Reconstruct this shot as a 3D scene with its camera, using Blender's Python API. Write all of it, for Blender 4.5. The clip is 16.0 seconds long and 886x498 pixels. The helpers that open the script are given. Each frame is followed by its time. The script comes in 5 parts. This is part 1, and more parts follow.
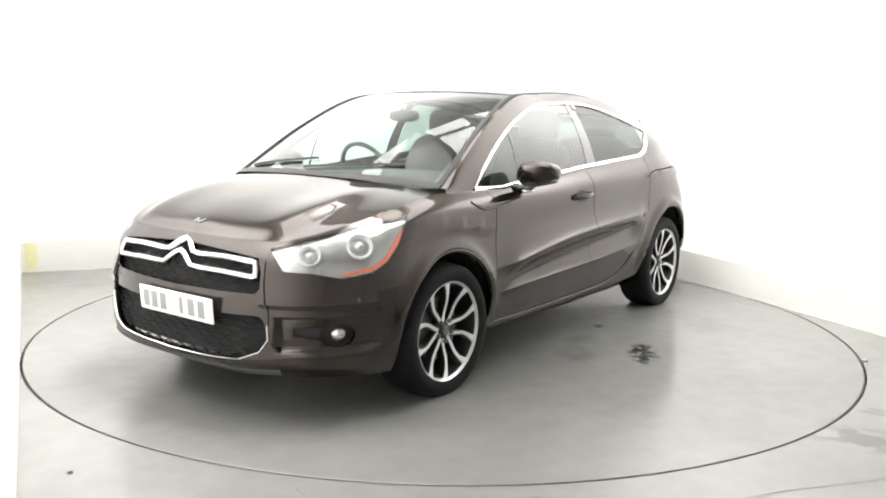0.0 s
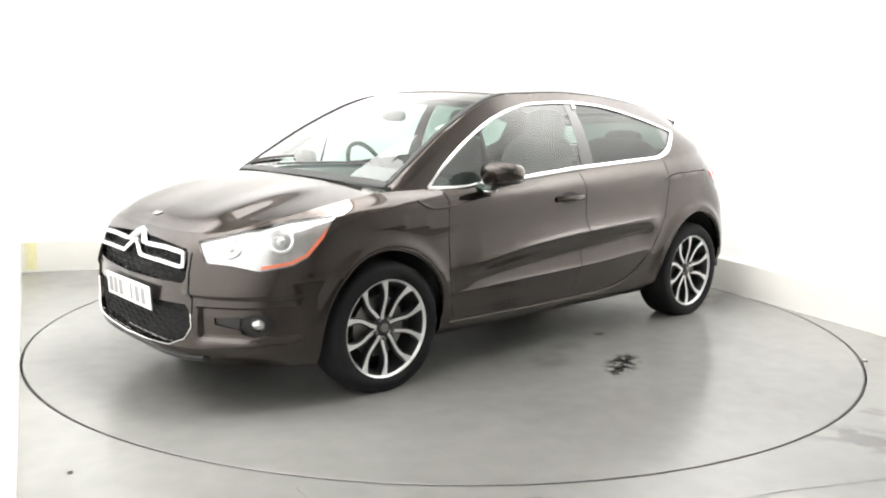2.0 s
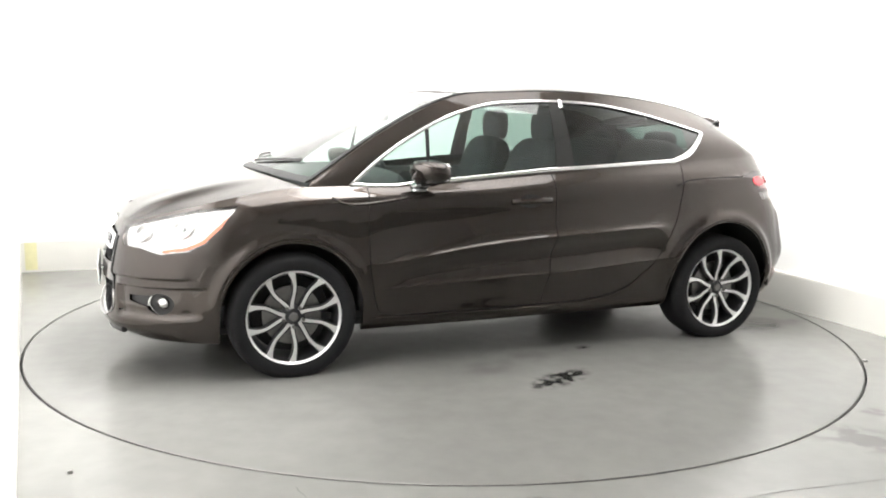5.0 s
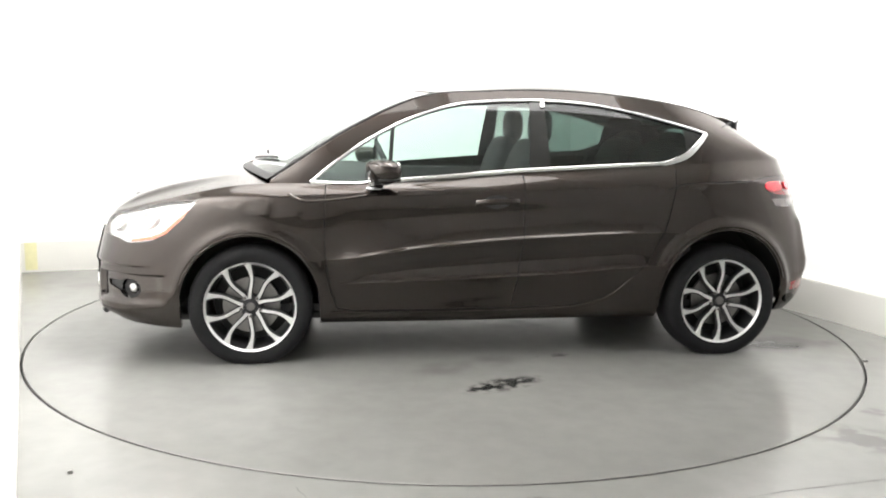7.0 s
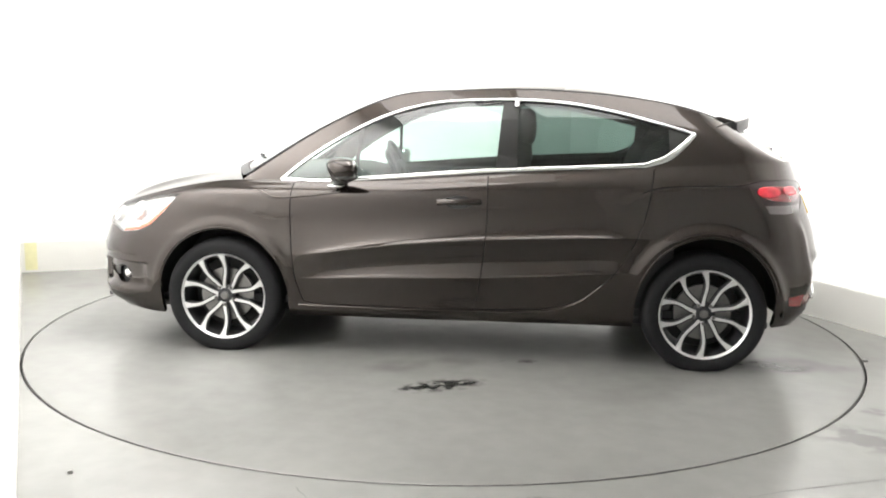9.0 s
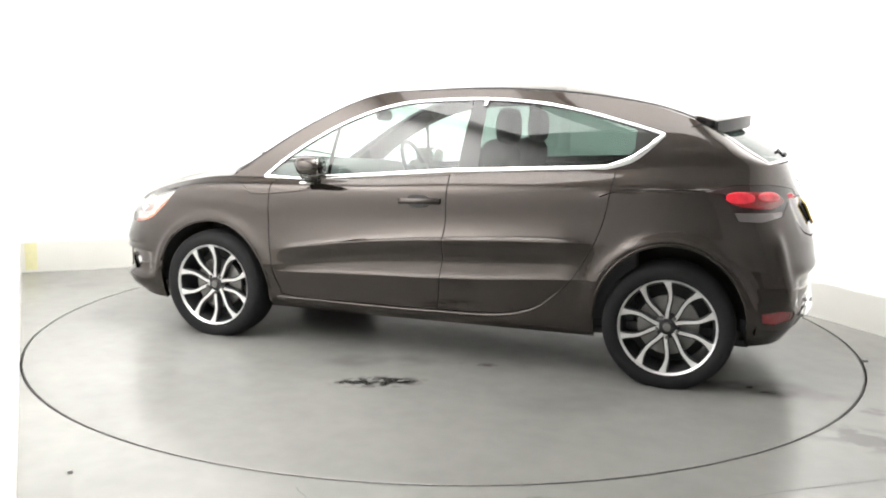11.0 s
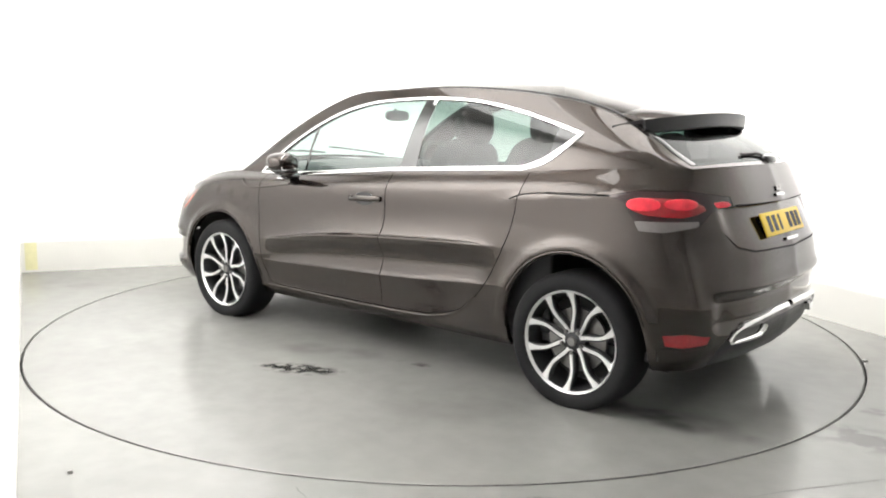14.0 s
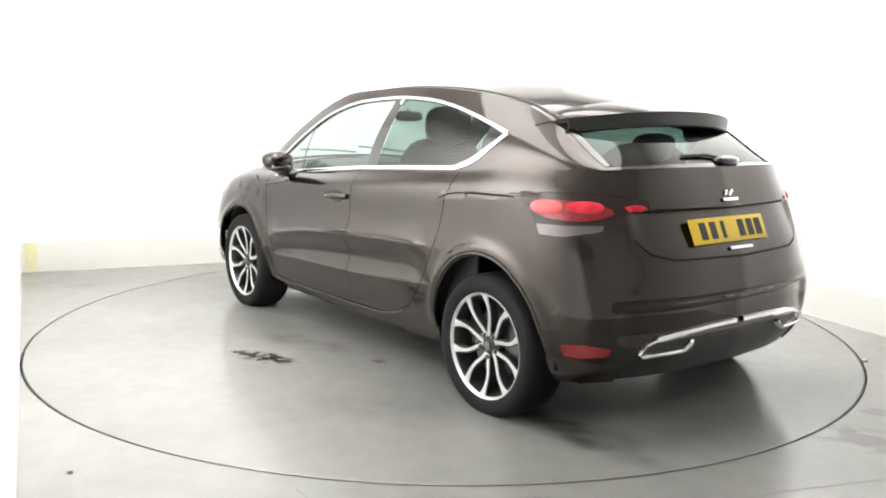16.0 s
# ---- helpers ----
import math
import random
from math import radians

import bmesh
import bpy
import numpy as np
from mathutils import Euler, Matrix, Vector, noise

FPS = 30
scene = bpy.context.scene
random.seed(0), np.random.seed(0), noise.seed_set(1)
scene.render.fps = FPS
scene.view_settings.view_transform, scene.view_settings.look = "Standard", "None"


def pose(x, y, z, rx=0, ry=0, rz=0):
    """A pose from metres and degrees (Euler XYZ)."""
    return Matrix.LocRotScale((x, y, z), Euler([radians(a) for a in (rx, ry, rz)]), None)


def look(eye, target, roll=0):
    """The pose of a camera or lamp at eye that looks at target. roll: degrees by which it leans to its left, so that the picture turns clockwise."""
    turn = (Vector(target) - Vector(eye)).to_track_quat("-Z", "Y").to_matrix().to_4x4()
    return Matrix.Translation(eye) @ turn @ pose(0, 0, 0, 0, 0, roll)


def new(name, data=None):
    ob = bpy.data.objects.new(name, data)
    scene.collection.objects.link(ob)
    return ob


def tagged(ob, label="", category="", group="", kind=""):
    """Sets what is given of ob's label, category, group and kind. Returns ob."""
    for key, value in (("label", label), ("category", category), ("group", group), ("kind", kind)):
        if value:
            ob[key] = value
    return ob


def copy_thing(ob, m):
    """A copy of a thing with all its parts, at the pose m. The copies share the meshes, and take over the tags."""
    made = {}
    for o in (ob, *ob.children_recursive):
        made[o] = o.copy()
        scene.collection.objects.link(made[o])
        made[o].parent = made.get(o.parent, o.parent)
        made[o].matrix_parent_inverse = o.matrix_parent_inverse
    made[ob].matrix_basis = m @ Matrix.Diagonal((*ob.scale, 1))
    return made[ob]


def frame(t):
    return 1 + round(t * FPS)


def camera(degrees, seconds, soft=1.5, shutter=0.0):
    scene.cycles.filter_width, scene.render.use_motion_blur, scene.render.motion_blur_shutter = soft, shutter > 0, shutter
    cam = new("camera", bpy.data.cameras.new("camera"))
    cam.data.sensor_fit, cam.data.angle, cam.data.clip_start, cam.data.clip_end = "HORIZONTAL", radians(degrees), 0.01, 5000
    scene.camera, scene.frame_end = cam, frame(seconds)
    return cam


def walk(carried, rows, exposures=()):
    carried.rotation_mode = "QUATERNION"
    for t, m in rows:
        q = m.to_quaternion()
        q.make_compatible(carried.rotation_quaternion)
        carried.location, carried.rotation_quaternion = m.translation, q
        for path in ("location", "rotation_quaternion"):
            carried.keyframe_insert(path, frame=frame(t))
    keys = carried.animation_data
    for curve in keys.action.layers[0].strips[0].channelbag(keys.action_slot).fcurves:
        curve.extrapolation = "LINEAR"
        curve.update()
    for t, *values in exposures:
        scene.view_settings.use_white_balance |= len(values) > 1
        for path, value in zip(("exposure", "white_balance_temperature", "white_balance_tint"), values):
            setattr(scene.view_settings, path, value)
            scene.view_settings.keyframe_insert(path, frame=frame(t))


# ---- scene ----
from mathutils.bvhtree import BVHTree
from mathutils.interpolate import poly_3d_calc

# camera: it stands still in the corner of the studio
EYE, PITCH, YAW, ROLL = (0.0, -5.281, 1.304), 8.946, 0.146, 1.0
cam = camera(56.16, 16.0, soft=1.9)
AIM = (EYE[0] - math.sin(radians(YAW)), EYE[1] + math.cos(radians(YAW)), EYE[2] - math.tan(radians(PITCH)))
walk(cam, [(0.0, look(EYE, AIM, ROLL)), (16.0, look(EYE, AIM, ROLL))], [(0.0, -0.09), (16.0, -0.09)])

# ---- light ----
world = bpy.data.worlds.new("studio_world")
scene.world = world
world.use_nodes = True
world.node_tree.nodes["Background"].inputs[0].default_value = (1, 1, 1, 1)
world.node_tree.nodes["Background"].inputs[1].default_value = 0.1
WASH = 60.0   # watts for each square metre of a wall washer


# ---- materials ----
def material(name, color, rough=0.5, metal=0.0, coat=0.0, noise_scale=0.0, noise_amount=0.0, bump=0.0, bump_scale=200.0, ior=1.5):
    m = bpy.data.materials.new(name)
    m.use_nodes = True
    nt = m.node_tree
    b = nt.nodes["Principled BSDF"]
    b.inputs["Base Color"].default_value = (*color, 1)
    b.inputs["Roughness"].default_value = rough
    b.inputs["Metallic"].default_value = metal
    b.inputs["IOR"].default_value = ior
    b.inputs["Coat Weight"].default_value = coat
    b.inputs["Coat Roughness"].default_value = 0.04
    co = nt.nodes.new("ShaderNodeTexCoord")
    if noise_amount:
        n = nt.nodes.new("ShaderNodeTexNoise")
        n.inputs["Scale"].default_value = noise_scale
        n.inputs["Detail"].default_value = 6
        nt.links.new(co.outputs["Object"], n.inputs["Vector"])
        r = nt.nodes.new("ShaderNodeMapRange")
        r.inputs["To Min"].default_value, r.inputs["To Max"].default_value = 1 - noise_amount, 1 + noise_amount
        nt.links.new(n.outputs["Fac"], r.inputs["Value"])
        x = nt.nodes.new("ShaderNodeVectorMath")
        x.operation = "SCALE"
        x.inputs[0].default_value = color
        nt.links.new(r.outputs[0], x.inputs["Scale"])
        nt.links.new(x.outputs[0], b.inputs["Base Color"])
    if bump:
        n = nt.nodes.new("ShaderNodeTexNoise")
        n.inputs["Scale"].default_value = bump_scale
        n.inputs["Detail"].default_value = 4
        nt.links.new(co.outputs["Object"], n.inputs["Vector"])
        p = nt.nodes.new("ShaderNodeBump")
        p.inputs["Strength"].default_value = bump
        p.inputs["Distance"].default_value = 0.002
        nt.links.new(n.outputs["Fac"], p.inputs["Height"])
        nt.links.new(p.outputs[0], b.inputs["Normal"])
    return m


def glass(name, tint, gloss=1.0):
    """A thin pane: clear and tinted, with more gloss at a flat angle."""
    m = bpy.data.materials.new(name)
    m.use_nodes = True
    nt = m.node_tree
    nt.nodes.clear()
    out = nt.nodes.new("ShaderNodeOutputMaterial")
    mix = nt.nodes.new("ShaderNodeMixShader")
    tr = nt.nodes.new("ShaderNodeBsdfTransparent")
    gl = nt.nodes.new("ShaderNodeBsdfGlossy")
    lw = nt.nodes.new("ShaderNodeLayerWeight")
    lw.inputs["Blend"].default_value = 0.5
    pw = nt.nodes.new("ShaderNodeMath")
    pw.operation = "POWER"
    pw.inputs[1].default_value = 4.5
    mr = nt.nodes.new("ShaderNodeMapRange")
    mr.inputs["To Min"].default_value, mr.inputs["To Max"].default_value = 0.085, 1.0
    tr.inputs[0].default_value = (*tint, 1)
    gl.inputs["Roughness"].default_value = 0.01
    gl.inputs[0].default_value = (gloss, gloss, gloss, 1)
    nt.links.new(lw.outputs["Facing"], pw.inputs[0])
    nt.links.new(pw.outputs[0], mr.inputs["Value"])
    nt.links.new(mr.outputs[0], mix.inputs[0])
    nt.links.new(tr.outputs[0], mix.inputs[1])
    nt.links.new(gl.outputs[0], mix.inputs[2])
    nt.links.new(mix.outputs[0], out.inputs[0])
    return m


def glowing(name, color, strength):
    m = bpy.data.materials.new(name)
    m.use_nodes = True
    nt = m.node_tree
    nt.nodes.clear()
    out = nt.nodes.new("ShaderNodeOutputMaterial")
    em = nt.nodes.new("ShaderNodeEmission")
    em.inputs[0].default_value = (*color, 1)
    em.inputs[1].default_value = strength
    nt.links.new(em.outputs[0], out.inputs[0])
    return m


def paint_material():
    m = material("brown_metallic_paint", (0.037, 0.0282, 0.0236), 0.26, 0.9, 1.0, 3.0, 0.06)
    nt = m.node_tree
    b = nt.nodes["Principled BSDF"]
    co = nt.nodes["Texture Coordinate"]
    b.inputs["Coat IOR"].default_value = 1.5
    b.inputs["Specular Tint"].default_value = (0.36, 0.33, 0.31, 1)
    b.inputs["Coat Roughness"].default_value = 0.035
    v = nt.nodes.new("ShaderNodeTexVoronoi")
    v.inputs["Scale"].default_value = 900
    nt.links.new(co.outputs["Object"], v.inputs["Vector"])
    r = nt.nodes.new("ShaderNodeMapRange")
    r.inputs["To Min"].default_value, r.inputs["To Max"].default_value = 0.18, 0.30
    nt.links.new(v.outputs["Distance"], r.inputs["Value"])
    nt.links.new(r.outputs[0], b.inputs["Roughness"])
    return m


def concrete_material(name, color, marks=()):
    """Painted floor: grey, worn, a little glossy."""
    m = material(name, color, 0.3, 0.0, 0.0)
    nt = m.node_tree
    b = nt.nodes["Principled BSDF"]
    co = nt.nodes["Texture Coordinate"]

    def noise_node(scale, detail, vec=None):
        n = nt.nodes.new("ShaderNodeTexNoise")
        n.inputs["Scale"].default_value, n.inputs["Detail"].default_value = scale, detail
        nt.links.new(vec or co.outputs["Object"], n.inputs["Vector"])
        return n.outputs["Fac"]

    def ramp(value, a, bb, lo, hi):
        r = nt.nodes.new("ShaderNodeMapRange")
        r.inputs["From Min"].default_value, r.inputs["From Max"].default_value = a, bb
        r.inputs["To Min"].default_value, r.inputs["To Max"].default_value = lo, hi
        r.interpolation_type = "SMOOTHSTEP"
        nt.links.new(value, r.inputs["Value"])
        return r.outputs[0]

    def times(p, q):
        k = nt.nodes.new("ShaderNodeMath")
        k.operation = "MULTIPLY"
        nt.links.new(p, k.inputs[0])
        nt.links.new(q, k.inputs[1])
        return k.outputs[0]

    tone = times(ramp(noise_node(0.7, 3), 0.2, 0.8, 0.88, 1.10), ramp(noise_node(9, 4), 0.2, 0.8, 0.95, 1.05))
    # oil stains and scuffs: (x, y, half length, half width, turn, depth, grain)
    for mx, my, la, lb, turn, depth, grain in marks:
        mp = nt.nodes.new("ShaderNodeMapping")
        mp.vector_type = "TEXTURE"
        mp.inputs["Location"].default_value = (mx, my, 0)
        mp.inputs["Rotation"].default_value = (0, 0, radians(turn))
        mp.inputs["Scale"].default_value = (la, lb, 1)
        nt.links.new(co.outputs["Object"], mp.inputs["Vector"])
        ln = nt.nodes.new("ShaderNodeVectorMath")
        ln.operation = "LENGTH"
        nt.links.new(mp.outputs[0], ln.inputs[0])
        crisp = grain > 4
        mask = times(ramp(ln.outputs["Value"], 0.2, 1.0, 1.0, 0.0), ramp(noise_node(grain, 5 if crisp else 2), 0.38 if crisp else 0.2, 0.58 if crisp else 0.8, 0.0, 1.0))
        tone = times(tone, ramp(mask, 0.0, 1.0, 1.0, 1.0 - depth))
    x = nt.nodes.new("ShaderNodeVectorMath")
    x.operation = "SCALE"
    x.inputs[0].default_value = color
    nt.links.new(tone, x.inputs["Scale"])
    nt.links.new(x.outputs[0], b.inputs["Base Color"])
    nt.links.new(ramp(noise_node(1.1, 2), 0.1, 0.9, 0.17, 0.25), b.inputs["Roughness"])
    return m


PAINT = paint_material()
FLOOR = concrete_material("worn_painted_concrete", (0.225, 0.225, 0.212), [
    (1.80, -1.95, .40, .22, -25, .45, 7), (.33, -2.56, .12, .035, 0, .6, 5), (1.95, -1.55, .5, .10, -38, .35, 6), (1.62, -1.80, .25, .10, -10, .3, 9), (2.1, .75, .5, .25, -65, .2, 5), (-2.9, .9, .5, .3, 30, .12, 4)])
DISC = concrete_material("worn_painted_turntable", (0.212, 0.212, 0.200), [
    (.30, -1.30, .32, .13, 33, .85, 15), (.35, -1.26, .24, .06, 36, .75, 19), (.20, -1.37, .17, .05, 18, .75, 17), (1.95, -.44, .66, .17, 8, .85, 3.4), (2.00, -.42, .85, .28, 8, .35, 2), (.62, -.78, .16, .07, 20, .55, 8), (.1, -1.0, .5, .22, 30, .30, 3), (1.3, -1.0, .6, .5, 40, .14, 2),
    (-.9, -1.5, .8, .35, -30, .10, 2), (-1.5, .6, .5, .6, 10, .10, 2)])
WALL = material("white_wall_paint", (0.90, 0.90, 0.89), 0.7, noise_scale=1.2, noise_amount=0.02, bump=0.1, bump_scale=60)
# Tone of the added rear walls, set by how much light they return.
GREYWALL = material("added_wall_grey", (0.80, 0.80, 0.80), 0.8, noise_scale=1.5, noise_amount=0.06)
TAPE = material("pale_yellow_paint", (0.72, 0.69, 0.42), 0.6, noise_scale=14, noise_amount=0.15)
KERB = material("pale_kerb_paint", (0.75, 0.74, 0.70), 0.5, noise_scale=3.0, noise_amount=0.05, bump=0.2, bump_scale=30)
CEIL = material("pale_ceiling_paint", (0.72, 0.72, 0.71), 0.8, noise_scale=2.0, noise_amount=0.03)
DARK = material("black_gap_and_shade", (0.012, 0.012, 0.012), 0.7, noise_scale=20, noise_amount=0.2)
RUBBER = material("tyre_rubber", (0.013, 0.013, 0.014), 0.75, noise_scale=30, noise_amount=0.2, bump=0.2, bump_scale=300)
RUBBER.node_tree.nodes["Principled BSDF"].inputs["Specular IOR Level"].default_value = 0.22
PLASTIC = material("black_plastic", (0.02, 0.02, 0.021), 0.42, noise_scale=40, noise_amount=0.15, bump=0.25, bump_scale=600)
GLOSSBLACK = material("gloss_black", (0.01, 0.01, 0.01), 0.12, coat=0.8)
CHROME = material("chrome", (0.80, 0.80, 0.80), 0.12, 1.0, noise_scale=30, noise_amount=0.03)
ALLOY = material("machined_alloy", (0.74, 0.74, 0.74), 0.28, 0.65, noise_scale=60, noise_amount=0.06)
ALLOYDARK = material("dark_alloy", (0.045, 0.045, 0.048), 0.35, 0.5, noise_scale=40, noise_amount=0.1)
STEEL = material("brake_steel", (0.22, 0.215, 0.21), 0.35, 0.9, noise_scale=40, noise_amount=0.2)
CLOTH = material("dark_seat_cloth", (0.028, 0.028, 0.031), 0.9, noise_scale=14, noise_amount=0.25)
CABIN = material("dark_cabin_trim", (0.035, 0.035, 0.037), 0.6, noise_scale=60, noise_amount=0.15, bump=0.3, bump_scale=500)
LINER = material("grey_headliner", (0.30, 0.30, 0.29), 0.9, noise_scale=80, noise_amount=0.1)
GLASS = glass("clear_green_glass", (0.74, 0.86, 0.82))
TINTED = glass("privacy_glass", (0.31, 0.40, 0.37), 0.6)
DEEPTINT = glass("deep_privacy_glass", (0.20, 0.28, 0.255), 0.45)
LENS = glass("clear_lens", (0.95, 0.95, 0.95), 0.6)
REDLENS = material("red_lamp_plastic", (0.72, 0.020, 0.042), 0.25, coat=0.6, noise_scale=16, noise_amount=0.6)
REDDARK = material("dark_red_reflector", (0.26, 0.006, 0.011), 0.2, coat=1.0, noise_scale=60, noise_amount=0.3)
SMOKED = material("smoked_lens", (0.022, 0.005, 0.006), 0.22, coat=0.3, noise_scale=30, noise_amount=0.3)
PALELENS = material("pale_lens", (0.16, 0.145, 0.145), 0.2, 0.4, coat=0.9, noise_scale=60, noise_amount=0.15)
LENSBODY = material("projector_lens", (0.55, 0.57, 0.58), 0.05, 0.6, coat=1.0)
CRACK = material("crack_dirt", (0.12, 0.12, 0.11), 0.8, noise_scale=30, noise_amount=0.3)
ORANGE = material("orange_reflector", (0.62, 0.16, 0.09), 0.2, coat=1.0, noise_scale=60, noise_amount=0.1)
LAMPSILVER = material("lamp_reflector", (0.60, 0.60, 0.60), 0.16, 0.85, noise_scale=16, noise_amount=0.25, bump=1.0, bump_scale=28)
YELLOW = material("yellow_plate", (0.85, 0.58, 0.02), 0.4, noise_scale=20, noise_amount=0.04)
WHITEPLATE = material("white_plate", (0.86, 0.86, 0.86), 0.35, noise_scale=20, noise_amount=0.03)
INK = material("plate_ink", (0.015, 0.015, 0.015), 0.5, noise_scale=40, noise_amount=0.1)
GREYINK = material("plate_ink_worn", (0.30, 0.30, 0.30), 0.5, noise_scale=40, noise_amount=0.1)
MIRRORGLASS = material("mirror_glass", (0.9, 0.9, 0.9), 0.02, 1.0)


# ---- mesh helpers ----
def part(name, bm, mat, parent=None, label="", smooth=True):
    me = bpy.data.meshes.new(name)
    bmesh.ops.recalc_face_normals(bm, faces=bm.faces[:])
    bm.to_mesh(me)
    bm.free()
    if smooth:
        me.shade_smooth()
        me.set_sharp_from_angle(angle=radians(38))
    me.materials.append(mat)
    ob = new(name, me)
    if parent:
        ob.parent = parent
    if label:
        ob["label"] = label
    return ob


def box(bm, lo, hi, bevel=0.0):
    r = bmesh.ops.create_cube(bm, size=1.0)
    vs = r["verts"]
    for v in vs:
        v.co = Vector([lo[k] + (v.co[k] + 0.5) * (hi[k] - lo[k]) for k in range(3)])
    if bevel:
        es = list({e for v in vs for e in v.link_edges})
        bmesh.ops.bevel(bm, geom=es, offset=bevel, segments=3, affect="EDGES", profile=0.5)
    return bm


def prism(bm, pts, z0, z1):
    lo = [bm.verts.new((x, y, z0)) for x, y in pts]
    hi = [bm.verts.new((x, y, z1)) for x, y in pts]
    n = len(pts)
    bm.faces.new(lo[::-1])
    bm.faces.new(hi)
    for i in range(n):
        bm.faces.new((lo[i], lo[(i + 1) % n], hi[(i + 1) % n], hi[i]))
    return bm


def lathe(bm, profile, segs=64, axis="y", center=(0, 0, 0), closed=False):
    """profile: (radius, offset along the axis)."""
    rings = []
    for k in range(segs):
        a = 2 * math.pi * k / segs
        ring = []
        for r, o in profile:
            u, v = r * math.cos(a), r * math.sin(a)
            co = {"y": (u, o, v), "x": (o, u, v), "z": (u, v, o)}[axis]
            ring.append(bm.verts.new(Vector(co) + Vector(center)))
        rings.append(ring)
    m = len(profile)
    for k in range(segs):
        a, b = rings[k], rings[(k + 1) % segs]
        for j in range(m if closed else m - 1):
            bm.faces.new((a[j], a[(j + 1) % m], b[(j + 1) % m], b[j]))
    return bm


def sweep(bm, pts, shape, closed=False, up=None):
    """A strip with the cross-section shape (sideways, up) along the points; up: a direction for each point."""
    n, rings = len(pts), []
    for i, p in enumerate(pts):
        a = pts[i - 1] if (i or closed) else pts[0]
        b = pts[(i + 1) % n] if (i < n - 1 or closed) else pts[-1]
        t = (b - a).normalized()
        w = up[i] if up else Vector((0, 0, 1))
        s = t.cross(w)
        s = s.normalized() if s.length > 1e-6 else Vector((1, 0, 0))
        w = s.cross(t)
        rings.append([bm.verts.new(p + s * q[0] + w * q[1]) for q in shape])
    m = len(shape)
    for i in range(n if closed else n - 1):
        a, b = rings[i], rings[(i + 1) % n]
        for j in range(m):
            bm.faces.new((a[j], a[(j + 1) % m], b[(j + 1) % m], b[j]))
    if not closed:
        bm.faces.new(rings[0][::-1])
        bm.faces.new(rings[-1])
    return bm


def oval(rx, ry, n=8):
    return [(rx * math.cos(2 * math.pi * k / n), ry * math.sin(2 * math.pi * k / n)) for k in range(n)]


def spline(ctrl, s):
    """A Catmull-Rom curve through ctrl (rows of numbers), at the parameter s in points."""
    c = np.asarray(ctrl, float)
    n = len(c)
    s = min(max(s, 0.0), n - 1.0)
    i = min(int(s), n - 2)
    f = s - i
    p1, p2 = c[i], c[i + 1]
    p0 = c[i - 1] if i else 2 * p1 - p2
    p3 = c[i + 2] if i + 2 < n else 2 * p2 - p1
    return 0.5 * (2 * p1 + (p2 - p0) * f + (2 * p0 - 5 * p1 + 4 * p2 - p3) * f * f + (3 * p1 - p0 - 3 * p2 + p3) * f ** 3)


# ---- the studio ----
RING = 2.466                       # radius of the turntable
CORNER = Vector((1.257, 3.40, 0))  # where the back and the side wall meet
BACK_L = Vector((-3.45, 1.364, 0))
SIDE_R = CORNER + Vector((0.385, -0.923, 0)) * 11.0
MID_R = CORNER + Vector((0.385, -0.923, 0)) * 5.6
SIDE_L = BACK_L + Vector((0.4487, -0.8937, 0)) * 9.6
HIGH = 4.3


